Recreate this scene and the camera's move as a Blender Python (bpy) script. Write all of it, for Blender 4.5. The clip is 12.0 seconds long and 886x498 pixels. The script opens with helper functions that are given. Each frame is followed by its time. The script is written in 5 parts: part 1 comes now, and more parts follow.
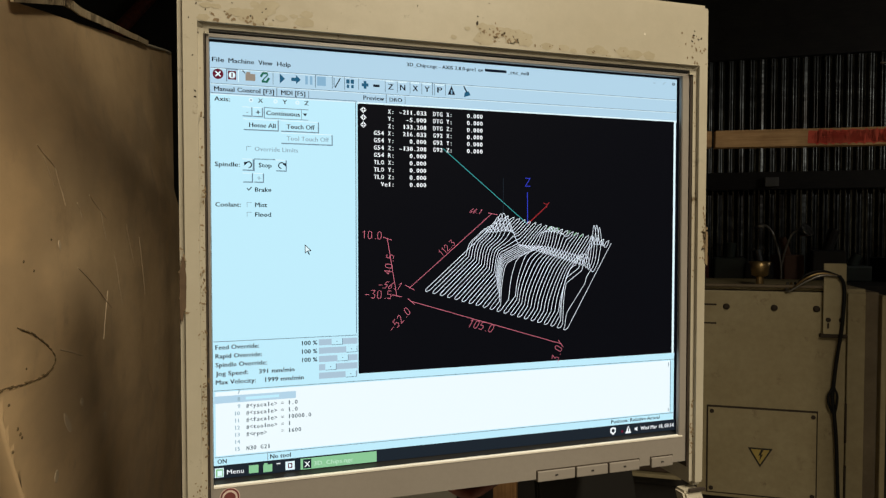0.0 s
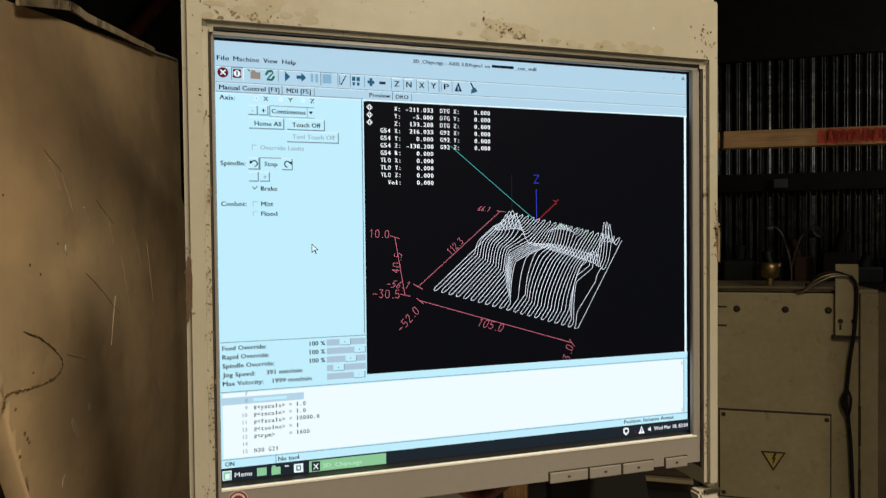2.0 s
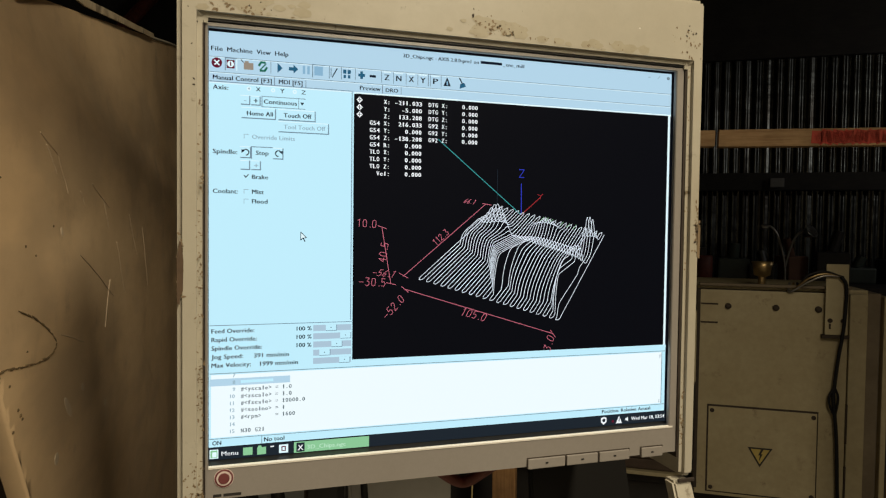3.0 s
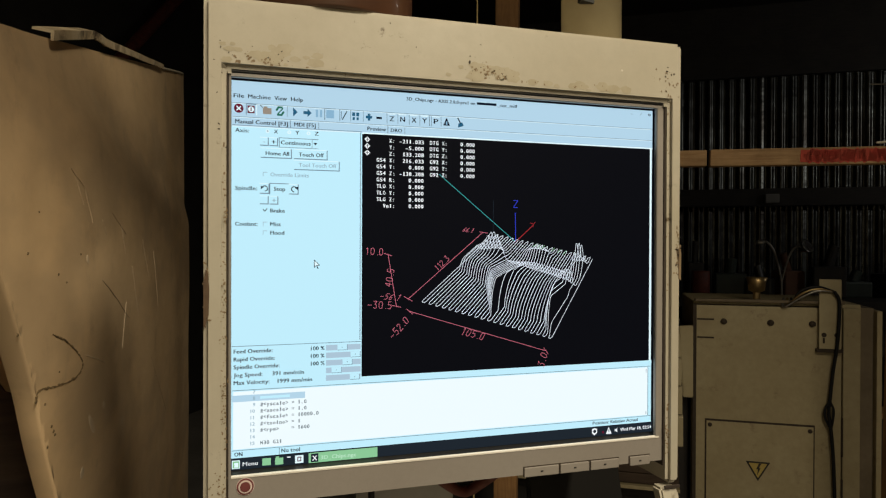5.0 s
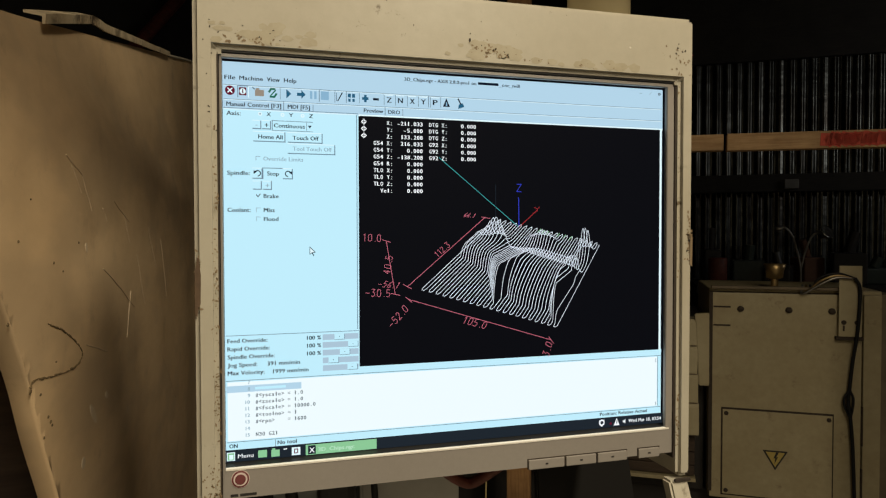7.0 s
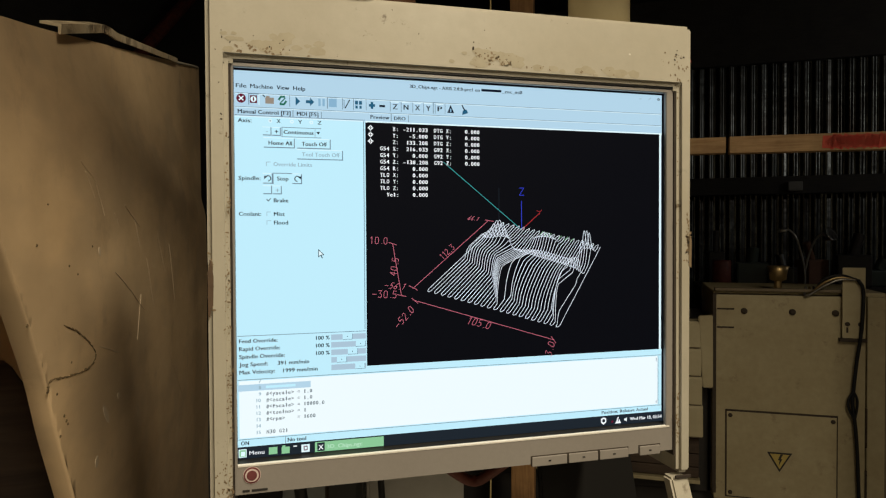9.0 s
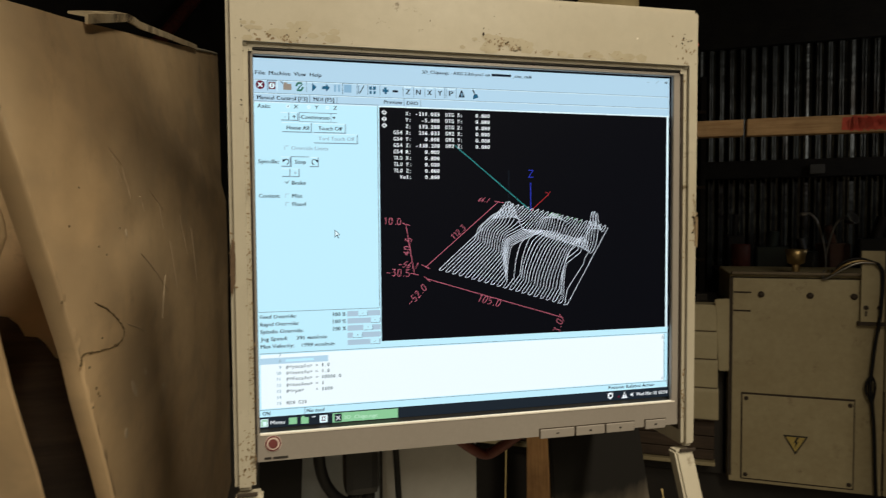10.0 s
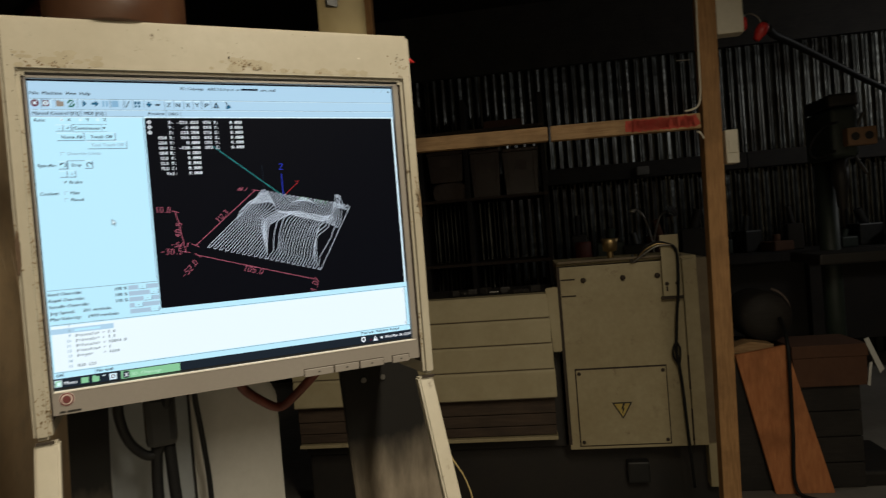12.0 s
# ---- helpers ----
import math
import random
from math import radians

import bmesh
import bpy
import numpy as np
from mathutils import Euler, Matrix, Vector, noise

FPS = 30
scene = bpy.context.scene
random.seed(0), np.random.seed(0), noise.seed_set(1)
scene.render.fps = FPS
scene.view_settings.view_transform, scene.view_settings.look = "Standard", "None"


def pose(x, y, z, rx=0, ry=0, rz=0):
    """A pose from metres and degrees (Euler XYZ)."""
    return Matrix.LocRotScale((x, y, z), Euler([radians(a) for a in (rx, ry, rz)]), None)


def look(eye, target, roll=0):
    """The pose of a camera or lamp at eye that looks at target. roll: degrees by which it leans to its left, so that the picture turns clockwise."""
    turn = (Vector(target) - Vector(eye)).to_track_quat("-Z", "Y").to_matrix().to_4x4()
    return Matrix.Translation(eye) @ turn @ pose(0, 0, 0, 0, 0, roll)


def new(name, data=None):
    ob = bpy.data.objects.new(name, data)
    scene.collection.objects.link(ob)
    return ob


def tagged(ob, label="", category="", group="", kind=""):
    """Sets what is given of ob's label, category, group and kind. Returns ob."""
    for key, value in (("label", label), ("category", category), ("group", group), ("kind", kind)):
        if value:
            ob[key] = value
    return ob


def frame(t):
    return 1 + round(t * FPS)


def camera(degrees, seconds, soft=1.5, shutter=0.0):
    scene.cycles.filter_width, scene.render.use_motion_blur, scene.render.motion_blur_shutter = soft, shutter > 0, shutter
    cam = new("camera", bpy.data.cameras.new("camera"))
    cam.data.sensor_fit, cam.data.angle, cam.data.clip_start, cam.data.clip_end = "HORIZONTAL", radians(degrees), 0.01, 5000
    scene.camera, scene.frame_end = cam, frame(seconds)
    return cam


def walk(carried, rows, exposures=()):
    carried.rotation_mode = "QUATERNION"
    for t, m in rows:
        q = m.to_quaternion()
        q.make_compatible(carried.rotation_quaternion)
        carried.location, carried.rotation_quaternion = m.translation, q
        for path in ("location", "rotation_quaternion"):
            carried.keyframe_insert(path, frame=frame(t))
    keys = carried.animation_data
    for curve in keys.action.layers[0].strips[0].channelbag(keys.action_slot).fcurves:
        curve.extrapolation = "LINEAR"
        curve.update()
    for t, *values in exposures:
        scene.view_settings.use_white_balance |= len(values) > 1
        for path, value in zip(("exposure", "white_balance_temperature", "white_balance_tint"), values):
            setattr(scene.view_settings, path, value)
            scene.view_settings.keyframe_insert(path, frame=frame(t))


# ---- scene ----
cam = camera(68.5, 12.0, soft=1.2, shutter=0.5)
PATH = [
    (0, (-0.17, -0.472, 1.372), (0.428, 1.436, 1.314), -0),
    (0.5, (-0.174, -0.471, 1.373), (0.432, 1.435, 1.346), 0.5),
    (1, (-0.176, -0.471, 1.371), (0.461, 1.424, 1.33), 1.4),
    (1.5, (-0.174, -0.462, 1.37), (0.389, 1.457, 1.392), 0.5),
    (2, (-0.169, -0.466, 1.366), (0.408, 1.449, 1.327), -0.6),
    (2.5, (-0.161, -0.469, 1.364), (0.424, 1.443, 1.297), 0.2),
    (4.5, (-0.182, -0.526, 1.374), (0.399, 1.387, 1.314), 1.1),
    (5, (-0.179, -0.525, 1.374), (0.407, 1.387, 1.361), 0.2),
    (5.5, (-0.174, -0.525, 1.375), (0.419, 1.385, 1.355), 0.1),
    (6, (-0.17, -0.518, 1.374), (0.404, 1.397, 1.334), 0.3),
    (6.5, (-0.164, -0.513, 1.373), (0.432, 1.396, 1.327), 0.3),
    (7, (-0.162, -0.511, 1.372), (0.379, 1.414, 1.323), -0.1),
    (7.5, (-0.163, -0.507, 1.373), (0.375, 1.419, 1.343), -0.2),
    (9.5, (-0.167, -0.536, 1.371), (0.358, 1.393, 1.322), -0.2),
    (10, (-0.167, -0.546, 1.368), (0.31, 1.395, 1.283), -0.4),
    (10.2, (-0.163, -0.556, 1.358), (0.228, 1.403, 1.278), -1.6),
    (10.3, (-0.165, -0.573, 1.357), (0.226, 1.386, 1.265), -0.6),
    (10.4, (-0.162, -0.592, 1.357), (0.269, 1.356, 1.25), 1.1),
    (10.5, (-0.157, -0.618, 1.351), (0.342, 1.317, 1.275), 0.8),
    (10.6, (-0.149, -0.645, 1.346), (0.394, 1.28, 1.298), -0.2),
    (10.7, (-0.143, -0.667, 1.34), (0.407, 1.256, 1.316), -0.9),
    (10.8, (-0.142, -0.69, 1.332), (0.461, 1.219, 1.339), -1.1),
    (11, (-0.135, -0.721, 1.33), (0.535, 1.163, 1.319), -0.3),
    (11.5, (-0.112, -0.731, 1.325), (0.616, 1.131, 1.27), -2.4),
    (12, (-0.096, -0.736, 1.317), (0.731, 1.084, 1.28), -4.6),
]
EXPOSURES = [(0, 0, 6450, 10), (9.5, 0, 6450, 10), (10.0, 0.03, 6400, 10), (10.3, 0.2, 6350, 10), (10.55, -0.26, 6200, 10), (10.8, -0.14, 6150, 10), (11.3, -0.06, 6150, 10), (12, 0.0, 6200, 10)]
walk(cam, [(t, look(eye, target, roll)) for t, eye, target, roll in PATH], EXPOSURES)

# ---- light: one unseen warm tube lamp under the roof behind the camera, a weaker light added deeper in the shed ----
world = bpy.data.worlds.new("shed_dark")
world.use_nodes = True
world.node_tree.nodes["Background"].inputs["Color"].default_value = (0.9, 0.75, 0.55, 1)
world.node_tree.nodes["Background"].inputs["Strength"].default_value = 0.0045
scene.world = world


def lamp(name, eye, target, watts, size, size_y, colour):
    data = bpy.data.lights.new(name, "AREA")
    data.shape, data.size, data.size_y, data.energy, data.color = "RECTANGLE", size, size_y, watts, colour
    ob = new(name, data)
    ob.matrix_world = look(eye, target)
    return ob


tube = lamp("tube_lamp", (0.42, -1.85, 2.75), (0.0, 0.0, 1.2), 79, 0.20, 2.9, (1.0, 0.877, 0.65))
tube.matrix_world = pose(0.42, -1.85, 2.75, 0, 22, 0)
# unseen area light, added to brighten the corrugated wall and the background
lamp("added_wall_light", (5.6, 0.35, 2.7), (4.9, 2.9, 1.5), 8, 0.5, 0.25, (1.0, 0.97, 0.90))

# ---- the shed's own axes: x along its corrugated wall, y towards it ----
ROOM = pose(0, 0, 0, 0, 0, -32)
# places of the groups of things that stand deeper in the shed
FRAME_AT = ROOM @ pose(-0.003, 0.17, -0.010) @ Matrix.Diagonal((1.04, 1, 1.036, 1))
CABINET_AT = ROOM @ pose(-0.003, 0.174, -0.0245) @ Matrix.Diagonal((1.048, 1, 1.036, 1))
SIDE_AT = ROOM @ pose(-0.04, 0.19, -0.015) @ Matrix.Diagonal((1.048, 1, 1.036, 1))
WALL_AT = ROOM @ pose(-0.07, 0.50, 0.0) @ Matrix.Diagonal((1.065, 1, 1.068, 1))


# ---- materials ----
def material(name):
    m = bpy.data.materials.new(name)
    m.use_nodes = True
    return m, m.node_tree.nodes, m.node_tree.links, m.node_tree.nodes["Principled BSDF"]


def ramp(nodes, links, source, lo, hi):
    r = nodes.new("ShaderNodeMapRange")
    r.inputs["From Min"].default_value, r.inputs["From Max"].default_value = lo, hi
    links.new(source, r.inputs["Value"])
    return r.outputs["Result"]


def noise_tex(nodes, links, scale, detail=6, rough=0.6, stretch=(1, 1, 1)):
    co = nodes.new("ShaderNodeTexCoord")
    mp = nodes.new("ShaderNodeMapping")
    mp.inputs["Scale"].default_value = stretch
    links.new(co.outputs["Object"], mp.inputs["Vector"])
    n = nodes.new("ShaderNodeTexNoise")
    n.inputs["Scale"].default_value, n.inputs["Detail"].default_value, n.inputs["Roughness"].default_value = scale, detail, rough
    links.new(mp.outputs["Vector"], n.inputs["Vector"])
    return n.outputs["Fac"]


def mix(nodes, links, fac, a, b):
    m = nodes.new("ShaderNodeMix")
    m.data_type = "RGBA"
    links.new(fac, m.inputs["Factor"])
    for socket, value in ((m.inputs["A"], a), (m.inputs["B"], b)):
        if isinstance(value, tuple):
            socket.default_value = (*value, 1)
        else:
            links.new(value, socket)
    return m.outputs["Result"]


def surface(name, base, dark, rough=0.5, metal=0.0, big=4, fine=60, chips=None, chip_at=(0.66, 0.69), chip_scale=55, bump=0.05, stretch=(1, 1, 1), spec=0.5, coat=0.0, grit=0.18, stain=None):
    """A worn surface: broad stains, fine grain, and chips where a threshold is passed."""
    m, nodes, links, bsdf = material(name)
    broad = ramp(nodes, links, noise_tex(nodes, links, big, 5, 0.6, stretch), 0.35, 0.75)
    grain = noise_tex(nodes, links, fine, 8, 0.7, stretch)
    colour = mix(nodes, links, broad, base, dark)
    shade = mix(nodes, links, ramp(nodes, links, grain, 0.3, 0.75), colour, tuple(0.6 * c for c in dark))
    soft = nodes.new("ShaderNodeMix")
    soft.data_type = "RGBA"
    soft.inputs["Factor"].default_value = grit
    links.new(colour, soft.inputs["A"]), links.new(shade, soft.inputs["B"])
    colour = soft.outputs["Result"]
    if stain:
        wet = ramp(nodes, links, noise_tex(nodes, links, 6.5, 4, 0.55, stretch), 0.47, 0.58)
        part_wet = nodes.new("ShaderNodeMath")
        part_wet.operation = "MULTIPLY"
        part_wet.inputs[1].default_value = 0.55
        links.new(wet, part_wet.inputs[0])
        colour = mix(nodes, links, part_wet.outputs[0], colour, stain)
    if chips:
        patch = ramp(nodes, links, noise_tex(nodes, links, 9, 3, 0.5), 0.50, 0.62)
        spots = ramp(nodes, links, noise_tex(nodes, links, chip_scale, 9, 0.72), *chip_at)
        both = nodes.new("ShaderNodeMath")
        both.operation = "MULTIPLY"
        links.new(patch, both.inputs[0]), links.new(spots, both.inputs[1])
        colour = mix(nodes, links, both.outputs[0], colour, chips)
    links.new(colour, bsdf.inputs["Base Color"])
    bsdf.inputs["Metallic"].default_value = metal
    bsdf.inputs["Specular IOR Level"].default_value = spec
    bsdf.inputs["Coat Weight"].default_value = coat
    rr = nodes.new("ShaderNodeMapRange")
    rr.inputs["To Min"].default_value, rr.inputs["To Max"].default_value = max(rough - 0.12, 0.03), min(rough + 0.15, 1)
    links.new(grain, rr.inputs["Value"]), links.new(rr.outputs["Result"], bsdf.inputs["Roughness"])
    if bump:
        b = nodes.new("ShaderNodeBump")
        b.inputs["Strength"].default_value, b.inputs["Distance"].default_value = bump, 0.002
        links.new(grain, b.inputs["Height"]), links.new(b.outputs["Normal"], bsdf.inputs["Normal"])
    return m


def wood(name, base, dark, along=(1, 1, 1)):
    m, nodes, links, bsdf = material(name)
    co = nodes.new("ShaderNodeTexCoord")
    mp = nodes.new("ShaderNodeMapping")
    mp.inputs["Scale"].default_value = along
    links.new(co.outputs["Object"], mp.inputs["Vector"])
    w = nodes.new("ShaderNodeTexNoise")
    w.inputs["Scale"].default_value, w.inputs["Detail"].default_value, w.inputs["Distortion"].default_value = 22, 8, 0.6
    links.new(mp.outputs["Vector"], w.inputs["Vector"])
    stain = ramp(nodes, links, noise_tex(nodes, links, 5), 0.45, 0.8)
    grainy = mix(nodes, links, ramp(nodes, links, w.outputs["Fac"], 0.35, 0.7), base, dark)
    links.new(mix(nodes, links, stain, grainy, tuple(0.5 * c for c in dark)), bsdf.inputs["Base Color"])
    bsdf.inputs["Roughness"].default_value = 0.75
    b = nodes.new("ShaderNodeBump")
    b.inputs["Strength"].default_value, b.inputs["Distance"].default_value = 0.3, 0.002
    links.new(w.outputs["Fac"], b.inputs["Height"]), links.new(b.outputs["Normal"], bsdf.inputs["Normal"])
    return m


def glow(name, rgb, strength=1.0):
    """Lit picture elements of the display, under a smooth dark front."""
    m, nodes, links, bsdf = material(name)
    lin = tuple((c / 255 / 12.92) if c < 11 else ((c / 255 + 0.055) / 1.055) ** 2.4 for c in rgb)
    bsdf.inputs["Base Color"].default_value = (0.0010, 0.0010, 0.0014, 1)
    bsdf.inputs["Roughness"].default_value = 0.45
    bsdf.inputs["Specular IOR Level"].default_value = 0.03
    bsdf.inputs["Emission Color"].default_value = (*lin, 1)
    bsdf.inputs["Emission Strength"].default_value = strength
    return m


BEIGE = surface("pendant_paint", (0.50, 0.455, 0.36), (0.42, 0.37, 0.275), 0.45, big=7, fine=90, chips=(0.10, 0.065, 0.03), chip_at=(0.585, 0.68), chip_scale=70, bump=0.08)
SHEET = surface("guard_sheet_paint", (0.80, 0.580, 0.345), (0.62, 0.425, 0.230), 0.36, big=4, fine=34, chips=(0.40, 0.27, 0.15), chip_at=(0.52, 0.76), chip_scale=14, bump=0.02, stretch=(1, 0.4, 1), grit=0.22, spec=0.4, stain=(0.46, 0.335, 0.205))
MACHINE = surface("machine_paint", (0.43, 0.36, 0.215), (0.36, 0.29, 0.16), 0.55, big=5, fine=40, chips=(0.24, 0.18, 0.10), chip_at=(0.56, 0.68), chip_scale=26, grit=0.3)
# grime of lip and joints; also the painted shade of the side channel
GRIME_SHADED = surface("grimy_shaded_paint", (0.20, 0.155, 0.10), (0.12, 0.09, 0.055), 0.7, big=8, fine=40)
SLAT = surface("slat_paint", (0.47, 0.40, 0.245), (0.38, 0.31, 0.175), 0.55, big=5, fine=50, chips=(0.15, 0.10, 0.06), chip_at=(0.68, 0.71))
BEZEL = surface("bezel_plastic", (0.31, 0.278, 0.245), (0.285, 0.252, 0.22), 0.38, big=6, fine=300, bump=0.02)
BLACK = surface("black_plastic", (0.012, 0.012, 0.012), (0.02, 0.018, 0.015), 0.45, big=8, fine=80)
RUBBER = surface("cable_rubber", (0.008, 0.008, 0.009), (0.013, 0.013, 0.013), 0.55, big=20, fine=150, spec=0.25)


def shaded_steel(name, lo, hi):
    """Stained bare steel; above a ragged level, the monitor's shade is painted in black."""
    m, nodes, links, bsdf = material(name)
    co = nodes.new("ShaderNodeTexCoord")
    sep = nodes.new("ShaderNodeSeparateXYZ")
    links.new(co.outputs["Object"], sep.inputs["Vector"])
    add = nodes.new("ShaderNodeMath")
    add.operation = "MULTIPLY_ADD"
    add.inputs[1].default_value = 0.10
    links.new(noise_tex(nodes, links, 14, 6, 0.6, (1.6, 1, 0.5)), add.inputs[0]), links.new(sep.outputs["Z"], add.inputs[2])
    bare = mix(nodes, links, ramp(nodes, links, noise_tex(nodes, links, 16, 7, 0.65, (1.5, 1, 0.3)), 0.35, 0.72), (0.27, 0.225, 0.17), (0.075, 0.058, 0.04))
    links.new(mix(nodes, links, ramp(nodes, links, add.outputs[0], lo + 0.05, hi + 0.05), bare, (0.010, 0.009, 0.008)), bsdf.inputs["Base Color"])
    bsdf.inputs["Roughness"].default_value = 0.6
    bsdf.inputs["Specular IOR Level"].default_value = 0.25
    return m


STEEL_SHADED = shaded_steel("steel_with_painted_shade", 0.955, 1.04)
PLATE_SHADED = shaded_steel("plate_with_painted_shade", 0.965, 1.05)
GREY = surface("grey_enamel", (0.60, 0.585, 0.55), (0.48, 0.46, 0.42), 0.5, big=5, fine=60)
BLUEGREY = surface("blue_grey_enamel", (0.40, 0.43, 0.45), (0.31, 0.33, 0.35), 0.5, big=5, fine=60)


def zinc(name):
    """Old galvanised sheet: spangled, dented across the ridges, browned in patches."""
    m, nodes, links, bsdf = material(name)
    fine = ramp(nodes, links, noise_tex(nodes, links, 26, 6, 0.7, (1, 1, 0.5)), 0.38, 0.66)
    grey = mix(nodes, links, fine, (0.115, 0.12, 0.112), (0.038, 0.036, 0.032))
    brown = ramp(nodes, links, noise_tex(nodes, links, 3.2, 5, 0.6, (1, 1, 0.5)), 0.44, 0.66)
    links.new(mix(nodes, links, brown, grey, (0.022, 0.017, 0.013)), bsdf.inputs["Base Color"])
    bsdf.inputs["Metallic"].default_value, bsdf.inputs["Roughness"].default_value = 0.9, 0.27
    bsdf.inputs["Anisotropic"].default_value = 0.6
    across = nodes.new("ShaderNodeCombineXYZ")
    across.inputs["Z"].default_value = 1.0
    links.new(across.outputs["Vector"], bsdf.inputs["Tangent"])
    b = nodes.new("ShaderNodeBump")
    b.inputs["Strength"].default_value, b.inputs["Distance"].default_value = 0.8, 0.008
    links.new(noise_tex(nodes, links, 9, 3, 0.5, (0.25, 0.25, 1)), b.inputs["Height"]), links.new(b.outputs["Normal"], bsdf.inputs["Normal"])
    return m


DULLGREY = surface("dull_grey_plastic", (0.20, 0.195, 0.185), (0.15, 0.145, 0.135), 0.6, big=9, fine=60)
IRON = zinc("galvanised_sheet")
STEEL = surface("worn_steel", (0.35, 0.34, 0.32), (0.16, 0.14, 0.12), 0.35, metal=0.9, big=12, fine=90)
BRASS = surface("dull_brass", (0.42, 0.30, 0.14), (0.25, 0.17, 0.08), 0.35, metal=0.9, big=20, fine=90)
DARKIRON = surface("dark_machine_iron", (0.022, 0.020, 0.019), (0.034, 0.028, 0.023), 0.55, metal=0.2, big=6, fine=50)
DARKGREEN = surface("dark_green_paint", (0.03, 0.045, 0.035), (0.02, 0.025, 0.02), 0.5, big=6, fine=50)
CONCRETE = surface("oily_concrete", (0.24, 0.22, 0.19), (0.12, 0.105, 0.09), 0.8, big=1.2, fine=30, bump=0.3)
TIMBER = wood("pine_stud", (0.42, 0.225, 0.085), (0.28, 0.14, 0.05), (6, 6, 0.5))
TIMBER_X = wood("pine_rail", (0.46, 0.29, 0.14), (0.31, 0.175, 0.075), (0.5, 6, 6))
BOARD = wood("orange_board", (0.60, 0.235, 0.085), (0.48, 0.165, 0.055), (3, 3, 0.6))
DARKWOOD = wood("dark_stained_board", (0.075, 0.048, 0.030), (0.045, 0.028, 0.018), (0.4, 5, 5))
OLDWOOD = wood("old_roof_plank", (0.027, 0.022, 0.018), (0.016, 0.013, 0.011), (0.5, 5, 5))
BOUNCE_BOARD = surface("bounce_board_paint", (0.55, 0.52, 0.46), (0.40, 0.37, 0.32), 0.85, big=2, fine=20, bump=0.2)
TAN = surface("tan_socket_plastic", (0.30, 0.17, 0.09), (0.22, 0.12, 0.06), 0.6, big=20, fine=90)
CARDBOARD = surface("brown_cardboard", (0.115, 0.050, 0.025), (0.08, 0.035, 0.018), 0.8, big=6, fine=40)
PAPER = surface("white_paper", (0.72, 0.70, 0.66), (0.6, 0.58, 0.52), 0.8, big=8, fine=40)
WHITE = surface("white_switch_plastic", (0.68, 0.63, 0.52), (0.58, 0.53, 0.42), 0.5, big=8, fine=60)
RED = surface("red_plastic", (0.60, 0.035, 0.03), (0.42, 0.02, 0.02), 0.4, big=15, fine=80)
REDPAINT = surface("red_marker_paint", (0.55, 0.05, 0.03), (0.40, 0.06, 0.03), 0.7, big=30, fine=80)
REDSTRAP = surface("dark_red_sleeve", (0.16, 0.035, 0.02), (0.06, 0.015, 0.01), 0.6, big=30, fine=120)
TAPE = surface("brown_packing_tape", (0.09, 0.042, 0.022), (0.06, 0.026, 0.014), 0.3, big=20, fine=90, coat=0.3)
CARD_CORE = surface("yellow_card_core", (0.60, 0.42, 0.16), (0.5, 0.33, 0.12), 0.8, big=20, fine=90)
TUB = surface("brown_tub_plastic", (0.060, 0.030, 0.022), (0.040, 0.020, 0.015), 0.28, big=8, fine=90)
CARDLABEL = surface("old_paper_label", (0.16, 0.12, 0.10), (0.11, 0.08, 0.07), 0.7, big=20, fine=90)
STRING = surface("yellow_twine", (0.55, 0.42, 0.18), (0.4, 0.3, 0.12), 0.8, big=40, fine=200)
INK = surface("black_ink", (0.015, 0.013, 0.012), (0.03, 0.025, 0.02), 0.6, big=40, fine=200)
WARNING = surface("warning_yellow", (0.50, 0.38, 0.10), (0.42, 0.3, 0.08), 0.6, big=40, fine=200)
MAROON = surface("maroon_print", (0.20, 0.05, 0.05), (0.12, 0.03, 0.03), 0.5, big=60, fine=250)
STICKER = surface("sticker_pale", (0.72, 0.60, 0.54), (0.65, 0.5, 0.45), 0.5, big=40, fine=200)
RUSTED = surface("rusted_strip_paint", (0.60, 0.50, 0.34), (0.36, 0.25, 0.13), 0.6, big=22, fine=90, chips=(0.05, 0.03, 0.015), chip_at=(0.44, 0.52), chip_scale=48, bump=0.2)
DRIP = surface("dried_drip", (0.17, 0.115, 0.05), (0.09, 0.06, 0.027), 0.8, big=90, fine=300)
JOINT = surface("dirty_joint", (0.05, 0.035, 0.022), (0.03, 0.02, 0.015), 0.8, big=40, fine=200)
SCUFF = surface("pale_scuff", (0.72, 0.58, 0.41), (0.60, 0.46, 0.31), 0.5, big=40, fine=200)
PALE = surface("pale_fleck", (0.75, 0.70, 0.60), (0.7, 0.65, 0.55), 0.5, big=40, fine=200)
SMEAR = surface("yellowed_paint", (0.44, 0.385, 0.275), (0.37, 0.315, 0.21), 0.5, big=60, fine=200)
BARE = surface("bare_rusty_steel", (0.115, 0.068, 0.035), (0.07, 0.04, 0.022), 0.7, big=90, fine=300)
STAIN = surface("brown_rust_fleck", (0.27, 0.19, 0.105), (0.17, 0.115, 0.06), 0.7, big=40, fine=200)
LEDGE_GLINT = surface("ledge_painted_glint", (0.90, 0.84, 0.74), (0.8, 0.75, 0.66), 0.3, metal=0.0, big=6, fine=200, bump=0.0)
CHROME = surface("chromed_steel", (0.75, 0.73, 0.70), (0.6, 0.58, 0.55), 0.14, metal=1.0, big=20, fine=90, bump=0.0)


# ---- building blocks ----
def thing(name, label, category, m=None, group="", kind=""):
    ob = new(name)
    ob.empty_display_size = 0.05
    ob.matrix_world = m or Matrix()
    return tagged(ob, label, category, group, kind)


